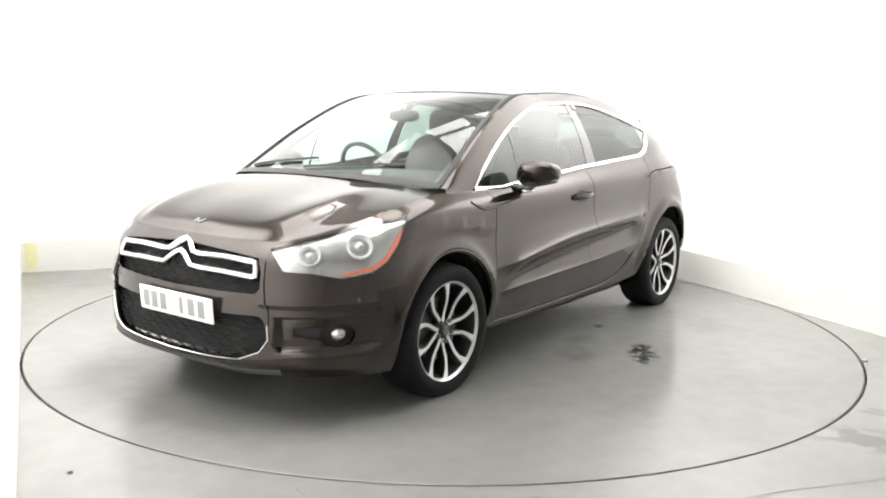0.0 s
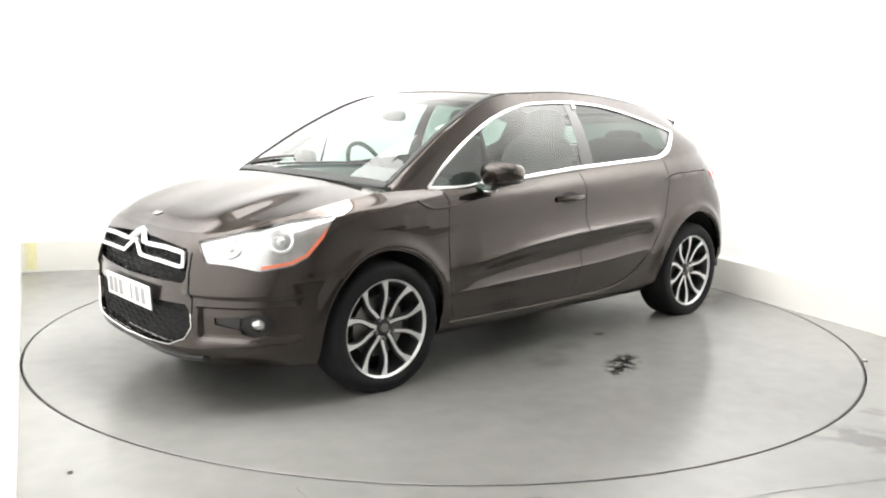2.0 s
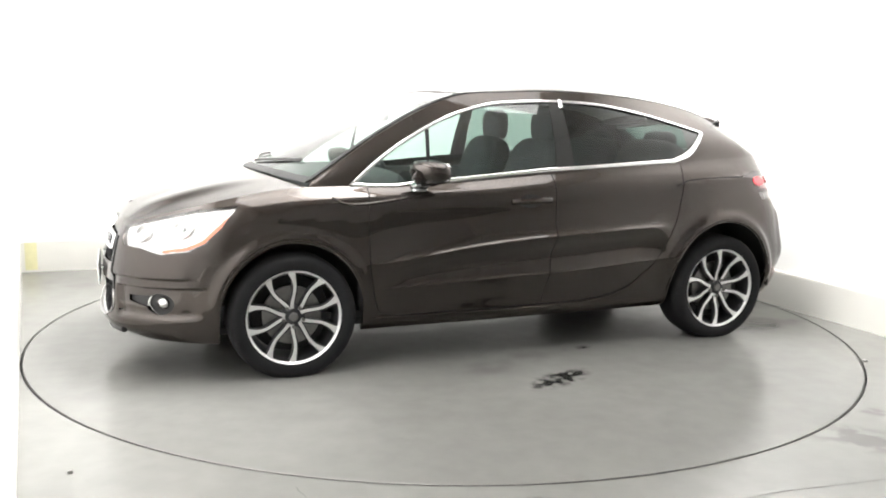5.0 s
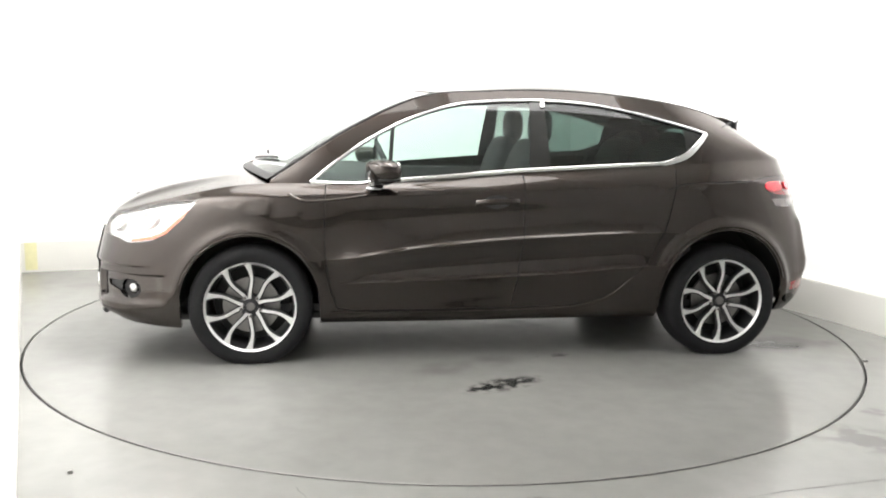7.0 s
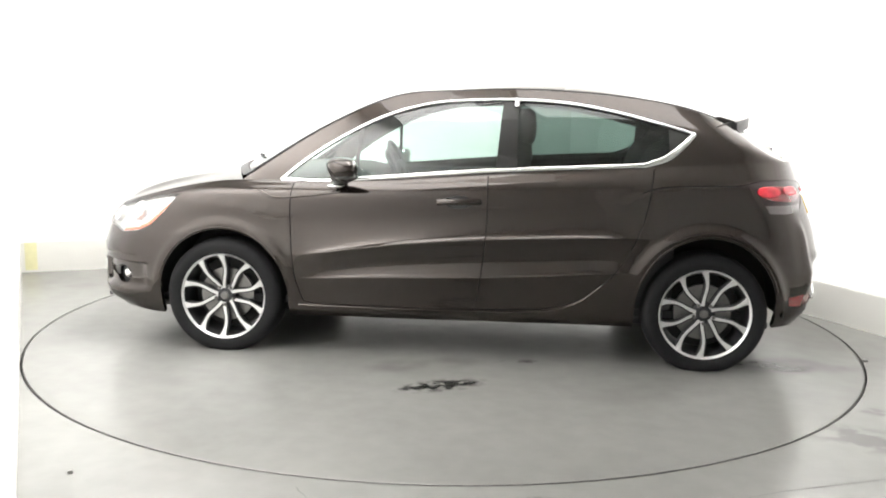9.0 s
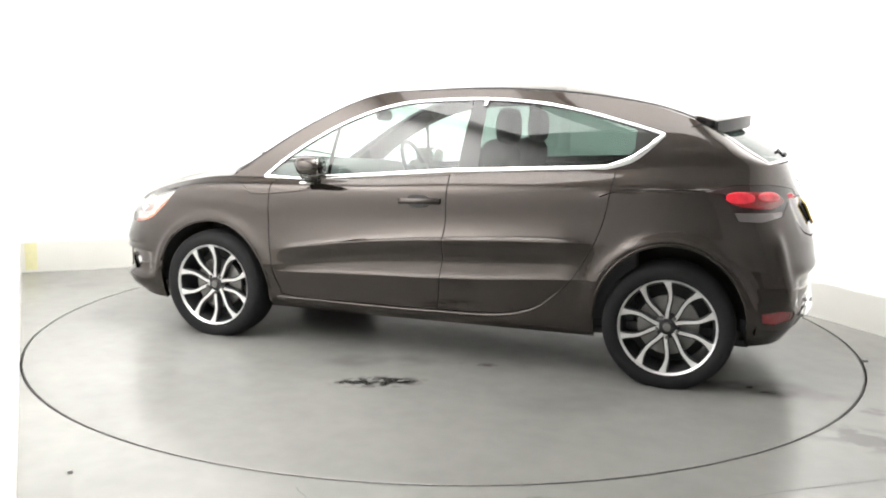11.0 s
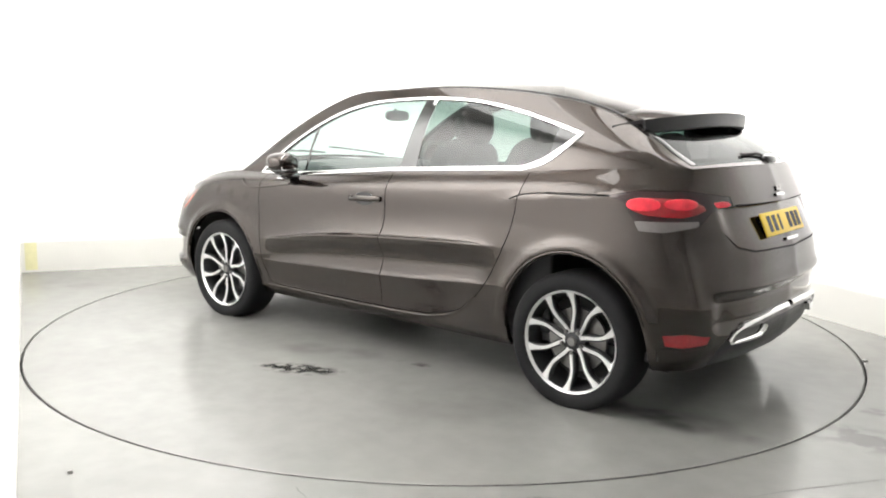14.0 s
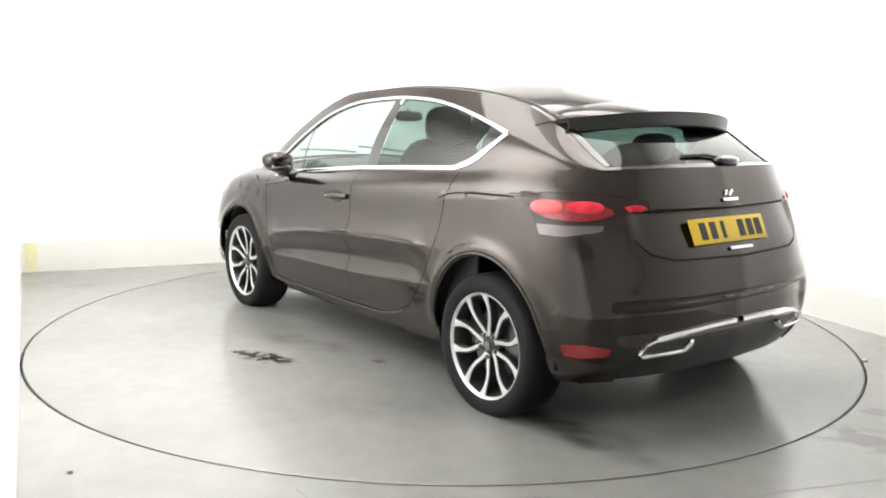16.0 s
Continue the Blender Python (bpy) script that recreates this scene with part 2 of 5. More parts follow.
def studio():
    outline = [(p.x, p.y) for p in (BACK_L, CORNER, MID_R, SIDE_R, SIDE_L)]
    # floor with a round well for the turntable
    bm = bmesh.new()
    segs = 128
    inner = [Vector(((RING + .005) * math.cos(2 * math.pi * k / segs), (RING + .005) * math.sin(2 * math.pi * k / segs), 0)) for k in range(segs)]
    out = []
    for v in inner:
        best = 1e9
        for k in range(5):
            a, b = Vector(outline[k]), Vector(outline[(k + 1) % 5])
            d, e = v.to_2d().normalized(), b - a
            den = d.x * e.y - d.y * e.x
            if abs(den) < 1e-9:
                continue
            s = (a.x * e.y - a.y * e.x) / den
            if s > 0:
                q = (d * s - a).dot(e) / e.length_squared
                if -1e-6 <= q <= 1 + 1e-6:
                    best = min(best, s)
        out.append(v.normalized() * max(best + 0.1, RING + 0.02))
    a = [bm.verts.new(v) for v in inner]
    b = [bm.verts.new(v) for v in out]
    c = [bm.verts.new(v - Vector((0, 0, 0.06))) for v in inner]
    for k in range(segs):
        j = (k + 1) % segs
        bm.faces.new((a[k], a[j], b[j], b[k]))
        bm.faces.new((a[k], c[k], c[j], a[j]))
    corners = [Vector((x, y, 0)) for x, y in outline]
    for p in corners:
        k = min(range(segs), key=lambda i: -p.to_2d().normalized().dot(out[i].to_2d().normalized()))
        for j in ((k - 1) % segs, k):
            t = bm.verts.new(p * 1.06)
            bm.faces.new((b[j], b[(j + 1) % segs], t))
    ob = part("floor", bm, FLOOR, smooth=False)
    tagged(ob, "grey worn painted concrete studio floor around the turntable", "floor", kind="structure")
    bm = bmesh.new()
    lathe(bm, [(0.0, -0.06), (RING + 0.01, -0.06)], 96, "z")
    ob = part("floor_pit", bm, DARK, smooth=False)
    tagged(ob, "dark recess below the turntable gap", "floor", kind="structure")
    # walls, kerbs, ceiling
    pts = [BACK_L, CORNER, MID_R, SIDE_R, SIDE_L]
    mid = sum(pts, Vector()) / 5
    names = ["back", "right", "right_rear", "behind", "left"]
    for k in range(5):
        p, q = pts[k], pts[(k + 1) % 5]
        # Unseen walls added to close the room and shape the car's reflections.
        dim = k in (2, 3)
        d = (q - p).normalized()
        n = Vector((-d.y, d.x, 0))
        if n.dot(mid - p) > 0:
            n = -n
        bm = bmesh.new()
        e0, e1 = (0.2, 0.0) if k == 1 else (0.0, 0.2) if k == 2 else (0.2, 0.2)
        x = [p - d * e0 + n * 0.06, q + d * e1 + n * 0.06, q + d * e1 + n * 0.26, p - d * e0 + n * 0.26]
        prism(bm, [(v.x, v.y) for v in x], -0.1, HIGH + 0.1)
        tagged(part("wall_" + names[k], bm, GREYWALL if dim else WALL, smooth=False), "plain pale grey wall added unseen behind the camera" if dim else "bright white painted plain studio wall above a low kerb", "wall", kind="structure")
        bm = bmesh.new()
        x = [p - d * 0.0, q + d * 0.0, q + n * 0.064, p + n * 0.064]
        prism(bm, [(v.x, v.y) for v in x], -0.05, 0.25)
        es = [e for e in bm.edges if all(v.co.z > 0.2 for v in e.verts)]
        bmesh.ops.bevel(bm, geom=es, offset=0.008, segments=2, affect="EDGES")
        tagged(part("kerb_" + names[k], bm, KERB, smooth=False), "low pale cream kerb board along the foot of the studio wall", "kerb", kind="structure")
    d = (CORNER - BACK_L).normalized()
    n = Vector((d.y, -d.x, 0))
    bm = bmesh.new()
    x = [BACK_L + d * .03 + n * .001, BACK_L + d * .12 + n * .001, BACK_L + d * .12 + n * .004, BACK_L + d * .03 + n * .004]
    prism(bm, [(v.x, v.y) for v in x], .02, .243)
    tagged(part("yellow_mark", bm, TAPE, smooth=False), "faded yellow paint mark on the kerb's end", "paint mark")
    bm = bmesh.new()
    prism(bm, [(p.x * 1.15, p.y * 1.15) for p in pts], HIGH, HIGH + 0.1)
    tagged(part("ceiling", bm, CEIL, smooth=False), "plain pale studio ceiling", "ceiling", kind="structure")


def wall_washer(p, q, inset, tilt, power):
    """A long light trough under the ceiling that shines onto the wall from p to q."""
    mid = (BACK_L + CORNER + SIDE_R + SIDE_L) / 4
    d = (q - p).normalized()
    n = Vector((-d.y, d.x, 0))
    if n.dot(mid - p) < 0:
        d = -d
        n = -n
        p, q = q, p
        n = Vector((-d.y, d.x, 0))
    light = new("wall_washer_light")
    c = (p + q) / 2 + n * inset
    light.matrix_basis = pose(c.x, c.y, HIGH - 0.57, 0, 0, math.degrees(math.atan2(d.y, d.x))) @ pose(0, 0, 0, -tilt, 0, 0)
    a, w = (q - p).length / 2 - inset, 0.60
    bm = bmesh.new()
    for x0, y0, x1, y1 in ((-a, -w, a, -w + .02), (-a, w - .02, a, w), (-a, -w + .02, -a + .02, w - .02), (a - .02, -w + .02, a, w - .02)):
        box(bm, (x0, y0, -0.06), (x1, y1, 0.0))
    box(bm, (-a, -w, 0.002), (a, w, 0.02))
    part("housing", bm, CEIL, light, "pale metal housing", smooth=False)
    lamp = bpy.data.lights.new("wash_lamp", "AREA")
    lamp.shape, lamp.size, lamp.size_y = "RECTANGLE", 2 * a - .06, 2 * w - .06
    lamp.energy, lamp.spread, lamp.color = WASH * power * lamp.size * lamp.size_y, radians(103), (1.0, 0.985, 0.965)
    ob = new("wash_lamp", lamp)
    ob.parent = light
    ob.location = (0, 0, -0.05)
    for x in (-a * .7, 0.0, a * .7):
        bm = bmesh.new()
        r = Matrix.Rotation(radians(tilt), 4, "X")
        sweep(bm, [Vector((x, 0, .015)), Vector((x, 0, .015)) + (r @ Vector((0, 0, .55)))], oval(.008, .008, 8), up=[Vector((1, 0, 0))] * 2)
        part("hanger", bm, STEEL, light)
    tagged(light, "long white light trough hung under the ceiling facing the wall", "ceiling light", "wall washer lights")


def turntable():
    table = new("turntable")
    bm = bmesh.new()
    r = RING - 0.008
    lathe(bm, [(0.0001, 0.0), (r * 0.5, 0.0), (r - 0.003, 0.0), (r, -0.003), (r, -0.05)], 160, "z")
    bmesh.ops.remove_doubles(bm, verts=bm.verts[:], dist=0.0005)
    part("disc", bm, DISC, table)
    bm = bmesh.new()
    lathe(bm, [(r + .0005, .0015), (r + .003, .0), (r + .003, -.05), (r + .0005, -.05)], 160, "z", closed=True)
    part("edge_ring", bm, STEEL, table, "dark steel edge ring")
    tagged(table, "large round grey car turntable flush with the floor, stained", "turntable")
    return table


studio()


def ceiling_strip(x, y, half, turn, watts):
    """A wide diffused light panel under the ceiling that shines down."""
    light = new("ceiling_light")
    light.matrix_basis = pose(x, y, HIGH - 0.12, 0, 0, turn)
    w = 1.7
    bm = bmesh.new()
    for x0, y0, x1, y1 in ((-half, -w, half, -w + .02), (-half, w - .02, half, w), (-half, -w + .02, -half + .02, w - .02), (half - .02, -w + .02, half, w - .02)):
        box(bm, (x0, y0, -0.06), (x1, y1, 0.0))
    box(bm, (-half, -w, 0.002), (half, w, 0.12))
    part("housing", bm, CEIL, light, "pale metal housing", smooth=False)
    lamp = bpy.data.lights.new("strip_lamp", "AREA")
    lamp.shape, lamp.size, lamp.size_y = "RECTANGLE", 2 * half - .06, 2 * w - .06
    lamp.energy, lamp.color = watts, (1.0, 0.985, 0.965)
    ob = new("strip_lamp", lamp)
    ob.parent = light
    ob.location = (0, 0, -0.05)
    tagged(light, "large white diffused light panel fixed under the studio ceiling", "ceiling light", "ceiling light panels")


ceiling_strip(0.0, -0.3, 1.9, 23, 205)
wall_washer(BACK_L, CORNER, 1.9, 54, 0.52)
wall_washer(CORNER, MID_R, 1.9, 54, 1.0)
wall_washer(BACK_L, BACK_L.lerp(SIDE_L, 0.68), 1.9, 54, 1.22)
TABLE = turntable()

# ---- the car: x runs rearwards from the front axle, w is the half width, z up ----
XC = 1.149   # the turntable's centre in the car
# feature lines from the middle of the front round the side to the middle of the rear: (x, w, z)
LINES = [
    [(-.80, 0, .20), (-.79, .36, .20), (-.72, .60, .20), (-.57, .76, .20), (-.36, .83, .19), (0, .84, .19), (.36, .805, .20), (1, .800, .20),
     (1.6, .800, .205), (2.25, .805, .21), (2.61, .83, .22), (2.95, .80, .23), (3.13, .68, .24), (3.22, .40, .24), (3.25, 0, .24)],
    [(-.90, 0, .25), (-.88, .36, .25), (-.805, .61, .26), (-.63, .79, .27), (-.36, .862, .26), (0, .868, .26), (.36, .846, .25), (1, .840, .25),
     (1.6, .840, .255), (2.25, .848, .26), (2.61, .87, .27), (2.95, .845, .29), (3.16, .72, .31), (3.27, .42, .31), (3.30, 0, .31)],
    [(-.905, 0, .34), (-.885, .36, .34), (-.805, .62, .35), (-.63, .80, .36), (-.36, .880, .35), (0, .885, .36), (.36, .862, .34), (1, .858, .34),
     (1.6, .858, .35), (2.25, .868, .36), (2.61, .89, .38), (2.95, .865, .39), (3.17, .745, .40), (3.29, .44, .40), (3.325, 0, .40)],
    [(-.905, 0, .42), (-.885, .36, .42), (-.805, .62, .43), (-.625, .80, .44), (-.36, .884, .43), (0, .89, .43), (.36, .878, .425), (1, .893, .450),
     (1.6, .900, .475), (2.20, .897, .515), (2.61, .896, .47), (2.95, .872, .46), (3.17, .755, .47), (3.295, .45, .47), (3.33, 0, .47)],
    [(-.90, 0, .48), (-.88, .36, .48), (-.80, .62, .49), (-.62, .80, .50), (-.36, .886, .50), (0, .892, .50), (.36, .884, .455), (1, .899, .515),
     (1.6, .904, .555), (2.20, .900, .580), (2.61, .90, .56), (2.95, .873, .53), (3.17, .755, .53), (3.295, .45, .53), (3.33, 0, .53)],
    [(-.895, 0, .55), (-.875, .36, .55), (-.795, .62, .555), (-.61, .80, .57), (-.36, .886, .585), (0, .898, .585), (.36, .890, .555), (1, .904, .64),
     (1.6, .906, .685), (2.20, .902, .705), (2.61, .908, .67), (2.95, .873, .62), (3.155, .75, .60), (3.28, .45, .60), (3.315, 0, .60)],
    [(-.87, 0, .63), (-.85, .36, .63), (-.785, .60, .635), (-.585, .793, .655), (-.36, .874, .685), (0, .880, .70), (.36, .880, .72), (1, .884, .755),
     (1.6, .885, .785), (2.20, .886, .81), (2.61, .892, .80), (2.95, .862, .77), (3.125, .735, .745), (3.265, .43, .73), (3.30, 0, .73)],
    [(-.84, 0, .705), (-.825, .35, .705), (-.765, .58, .715), (-.55, .765, .76), (-.30, .835, .835), (0, .868, .87), (.36, .874, .885), (1, .879, .905),
     (1.6, .880, .93), (2.25, .868, .965), (2.61, .858, .975), (2.92, .815, .95), (3.08, .69, .93), (3.198, .42, .925), (3.233, 0, .925)],
    [(-.79, 0, .775), (-.775, .34, .775), (-.71, .56, .785), (-.50, .70, .845), (-.25, .762, .905), (0, .778, .945), (.36, .795, .955), (1, .815, .975),
     (1.6, .82, 1.02), (2.25, .81, 1.06), (2.61, .79, 1.09), (2.88, .73, 1.10), (3.03, .62, 1.105), (3.122, .40, 1.11), (3.15, 0, 1.115)],
]
# roof rail from the foot of the windscreen to the foot of the rear window, and the belt's parameter below each point
RAIL = [(.11, .765, .968), (.54, .685, 1.245), (.93, .620, 1.420), (1.3, .590, 1.455), (1.65, .580, 1.465), (2.05, .575, 1.445),
        (2.4, .580, 1.40), (2.63, .595, 1.335), (2.80, .61, 1.245), (2.92, .62, 1.165), (3.03, .62, 1.105)]
BELT = [5.31, 6.4, 6.95, 7.5, 8.05, 8.7, 9.4, 10.2, 11.0, 11.55, 12.0]
# middle line of windscreen, roof and rear window, (x, z), above the points of RAIL
CREST = [(-.09, 1.008), (.40, 1.272), (.80, 1.436), (1.2, 1.497), (1.65, 1.519), (2.05, 1.504), (2.4, 1.452), (2.68, 1.40), (2.86, 1.30), (3.01, 1.21), (3.15, 1.115)]


def belt_point(k, s):
    return spline(LINES[k], s)


def ramp(a, b, t):
    k = min(max((t - a) / (b - a), 0.0), 1.0)
    return k * k * (3 - 2 * k)


def relief(p):
    """Pressed creases and bulges of the lower body."""
    x, w, z = float(p[0]), float(p[1]), float(p[2])
    dx = dw = 0.0
    if .1 < x < 2.95 and w > .7:
        # shoulder crease ahead of the tail lamp
        zc = float(np.interp(x, [2.1, 2.3, 2.5, 2.8], [.90, .958, .978, .985]))
        if z < zc:
            dw += .017 * ramp(2.1, 2.4, x) * ramp(2.93, 2.8, x) * math.exp(-(zc - z) / .07)
    if -.5 < x < .5 and w > .7:
        # crease of the front wing
        zc = .855 - .09 * (x + .3)
        if z < zc:
            dw += .010 * ramp(-.25, .0, x) * ramp(.5, .3, x) * math.exp(-(zc - z) / .06)
    if w > .75 and z > .28:
        # flared rims of the wheel arches
        for cx, rx, rz, h in ((0.0, .362, .372, .019), (2.613, .366, .402, .025)):
            d = math.hypot((x - cx) / rx, (z - .313) / rz)
            dw += h * math.exp(-((d - 1.07) / .075) ** 2) * ramp(.28, .40, z)
    if x < -.40 and w > .5:
        # sunken field round the fog lamp
        k = ramp(.585, .61, w) * ramp(-.42, -.52, x)
        d = -.028 * k * ramp(.478, .468, z) * ramp(.318, .340, z)
        if z >= .473:
            d += .009 * k * math.exp(-(z - .473) / .03)
        k = ramp(.48, .54, w) * ramp(-.46, -.56, x)
        d += .011 * k * (math.exp(-(z - .530) / .05) if z > .530 else ramp(.508, .530, z))
        dx -= .7 * d
        dw += .7 * d
    if x > 2.95:
        inner = ramp(.60, .52, w)
        if z < .940:
            dx -= .024 * inner * ramp(.72, .93, z)
        low = ramp(.74, .62, w)
        dx += low * (.010 * math.exp(-((z - .605) / .03) ** 2) - .036 * ramp(.60, .535, z) * (1 - .6 * ramp(.46, .38, z)))
        ridge = math.exp(-((w - .775) / .028) ** 2) * ramp(.40, .50, z) * ramp(.82, .74, z)
        dx += .010 * ridge
        dw += .012 * ridge
    return np.array([x + dx, w + dw, z])


def ridge_fall(h):
    return .6 * math.exp(-h / .05) + .4 * math.exp(-h / .010)


def blade(v):
    """Depth of the door's pocket: an undercut below the ridge, a flat field, a slanted blade at the foot."""
    return ramp(5.0, 4.15, v) if v > 4.15 else min(1.0, max(0.0, (v - 3.0) / .95)) ** .6


def side_point(s, v):
    """On the lower body: s along the lines, v from 0 at the bottom to 8 at the belt."""
    p = relief(plain_side_point(s, v))
    # long pocket pressed into the doors
    if 3 < v < 5:
        p[1] -= .027 * ramp(.38, .80, p[0]) * ramp(2.20, 2.02, p[0]) * blade(v)
    # the door's skin flares out to the ridge above the long pocket
    if v > 4:
        k = .027 * ramp(.42, .60, p[0]) * ramp(2.24, 2.06, p[0])
        if k > 0:
            p[1] += k * (ridge_fall(p[2] - plain_side_point(s, 5)[2]) if v > 5 else ramp(4.05, 5.0, v))
    return p


def plain_side_point(s, v):
    c = [belt_point(k, s) for k in range(9)]
    if v <= 3:
        return spline(c[:4], v)
    if v <= 5:
        k = min(int(v), 4)
        return c[k] + (c[k + 1] - c[k]) * (v - k)
    return spline(c[5:], v - 5)


def cabin_point(s, v):
    """On the side of the cabin: s along the rail, v from the belt to the rail."""
    a = belt_point(8, float(np.interp(s, range(11), BELT)))
    b = spline(RAIL, s)
    p = a + (b - a) * v
    p[1] += 0.030 * math.sin(math.pi * v) * min(1.0, s / 2) * min(1.0, (10 - s) / 2)
    return p


def top_point(s, b):
    """On windscreen, roof and rear window: b from the middle to the rail."""
    r, c = spline(RAIL, s), spline(CREST, s)
    return np.array([c[0] + (r[0] - c[0]) * b ** 2.0, r[1] * b, c[1] + (r[2] - c[1]) * b ** 2.3])


def bonnet_point(a, b):
    """a from the front edge to the cowl, b from the middle to the wing."""
    s2, s6 = 2.3, 5.31
    front, mid = spline(LINES[8], s2 * b), np.array([0, 0, 0.0])
    side = spline(LINES[8], s2 + (s6 - s2) * a)
    m = spline([(-.79, .775), (-.715, .835), (-.55, .895), (-.33, .952), (-.09, 1.008)], a * 4)
    mid = np.array([m[0], 0, m[1]])
    r, c = spline(RAIL, 0), CREST[0]
    back = np.array([c[0] + (r[0] - c[0]) * b ** 2, r[1] * b, c[1] + (r[2] - c[1]) * b ** 2.3])
    f0, f1 = spline(LINES[8], 0), spline(LINES[8], s2)
    k0, k1 = np.array([c[0], 0, c[1]]), np.array(r)
    q = b ** 1.6
    p = (1 - a) * front + a * back + (1 - q) * mid + q * side - ((1 - a) * (1 - q) * f0 + (1 - a) * q * f1 + a * (1 - q) * k0 + a * q * k1)
    p[2] += 0.020 * math.sin(math.pi * min(1.0, a * 1.05 + .02)) * math.exp(-((b - 0.60) / (0.20 if b < .60 else 0.09)) ** 2)
    p[1] = max(p[1], 0.0) if b > 0 else 0.0
    return p


class Skin:
    """A surface of half the car that can be cut into panels. Its points are (x, -w, z): the car's left side."""

    def __init__(self, fn, us, vs):
        self.bm = bmesh.new()
        g = [[self.bm.verts.new((p[0], -p[1], p[2])) for p in (fn(u, v) for v in vs)] for u in us]
        for i in range(len(us) - 1):
            for j in range(len(vs) - 1):
                q = [g[i][j], g[i + 1][j], g[i + 1][j + 1], g[i][j + 1]]
                self.bm.faces.new(q)
        bmesh.ops.remove_doubles(self.bm, verts=self.bm.verts[:], dist=0.0004)
        bad = [f for f in self.bm.faces if f.calc_area() < 1e-8]
        bmesh.ops.delete(self.bm, geom=bad, context="FACES_ONLY")
        bmesh.ops.recalc_face_normals(self.bm, faces=self.bm.faces[:])
        # outwards
        f = max(self.bm.faces, key=lambda q: -q.calc_center_median().y)
        if f.normal.y > 0:
            bmesh.ops.reverse_faces(self.bm, faces=self.bm.faces[:])
        self.bm.normal_update()
        self.bm.faces.ensure_lookup_table()
        self.tree = BVHTree.FromBMesh(self.bm)
        self.ref = [([v.co.copy() for v in f.verts], [v.normal.copy() for v in f.verts]) for f in self.bm.faces]
        # the middle seam keeps its normals in the middle plane
        for cs, ns in self.ref:
            for c, n in zip(cs, ns):
                if abs(c.y) < 1e-4:
                    n.y = 0
                    n.normalize()

    def normal(self, co):
        loc, n, i, _ = self.tree.find_nearest(co)
        cs, ns = self.ref[i]
        w = poly_3d_calc(cs, loc)
        r = sum((q * k for q, k in zip(ns, w)), Vector())
        return r.normalized() if r.length > 1e-6 else n

    def surface(self, co):
        return self.tree.find_nearest(Vector(co))[0]

    def cut(self, poly, way, margin=0.06):
        """Cuts along the outline (points in space) seen along the way; takes the faces inside out and returns them as a panel."""
        d = Vector(way).normalized()
        e1 = d.orthogonal().normalized()
        e2 = d.cross(e1)
        p2 = [Vector((Vector(p).dot(e1), Vector(p).dot(e2))) for p in poly]
        n = len(poly)
        lo = Vector((min(p.x for p in p2) - margin, min(p.y for p in p2) - margin))
        hi = Vector((max(p.x for p in p2) + margin, max(p.y for p in p2) + margin))

        def flat(co):
            return Vector((co.dot(e1), co.dot(e2)))

        for i in range(n):
            a, b = p2[i], p2[(i + 1) % n]
            ab = b - a
            if ab.length < 1e-6:
                continue
            near = []
            for f in self.bm.faces:
                if f.normal.dot(d) > -0.02:
                    continue
                c = flat(f.calc_center_median())
                if not (lo.x < c.x < hi.x and lo.y < c.y < hi.y):
                    continue
                t = min(max((c - a).dot(ab) / ab.length_squared, 0), 1)
                if (c - a - ab * t).length < margin:
                    near.append(f)
            if not near:
                continue
            nor = (Vector(poly[(i + 1) % n]) - Vector(poly[i])).cross(d).normalized()
            es = list({e for f in near for e in f.edges})
            vs = list({v for f in near for v in f.verts})
            bmesh.ops.bisect_plane(self.bm, geom=near + es + vs, dist=1e-5, plane_co=Vector(poly[i]), plane_no=nor)
        inside = []
        for f in self.bm.faces:
            if f.normal.dot(d) > -0.02:
                continue
            c = flat(f.calc_center_median())
            if not (lo.x < c.x < hi.x and lo.y < c.y < hi.y):
                continue
            odd = False
            for i in range(n):
                a, b = p2[i], p2[(i + 1) % n]
                if (a.y > c.y) != (b.y > c.y) and c.x < a.x + (c.y - a.y) / (b.y - a.y) * (b.x - a.x):
                    odd = not odd
            if odd:
                inside.append(f)
        panel = self.take(inside)
        bmesh.ops.delete(self.bm, geom=inside, context="FACES")
        return panel

    def take(self, faces=None):
        faces = faces if faces is not None else self.bm.faces[:]
        index, vs, fs = {}, [], []
        for f in faces:
            row = []
            for v in f.verts:
                if v not in index:
                    index[v] = len(vs)
                    vs.append(v.co.copy())
                row.append(index[v])
            fs.append(row)
        return {"v": vs, "f": fs, "n": [self.normal(c) for c in vs]}


def joined(*panels):
    out = {"v": [], "f": [], "n": []}
    for p in panels:
        k = len(out["v"])
        out["v"] += p["v"]
        out["n"] += p["n"]
        out["f"] += [[i + k for i in f] for f in p["f"]]
    return out


def moved(panel, depth):
    return {"v": [v + n * depth for v, n in zip(panel["v"], panel["n"])], "f": panel["f"], "n": panel["n"]}


def mirrored(panel):
    m = lambda v: Vector((v.x, -v.y, v.z))
    return {"v": [m(v) for v in panel["v"]], "f": [f[::-1] for f in panel["f"]], "n": [m(n) for n in panel["n"]]}


def rim_edges(panel):
    """The panel's open edges, as pairs of points and their normals."""
    count = {}
    for f in panel["f"]:
        for i in range(len(f)):
            a, b = f[i], f[(i + 1) % len(f)]
            k = (min(a, b), max(a, b))
            count[k] = count.get(k, []) + [(a, b)]
    return [e[0] for e in count.values() if len(e) == 1]


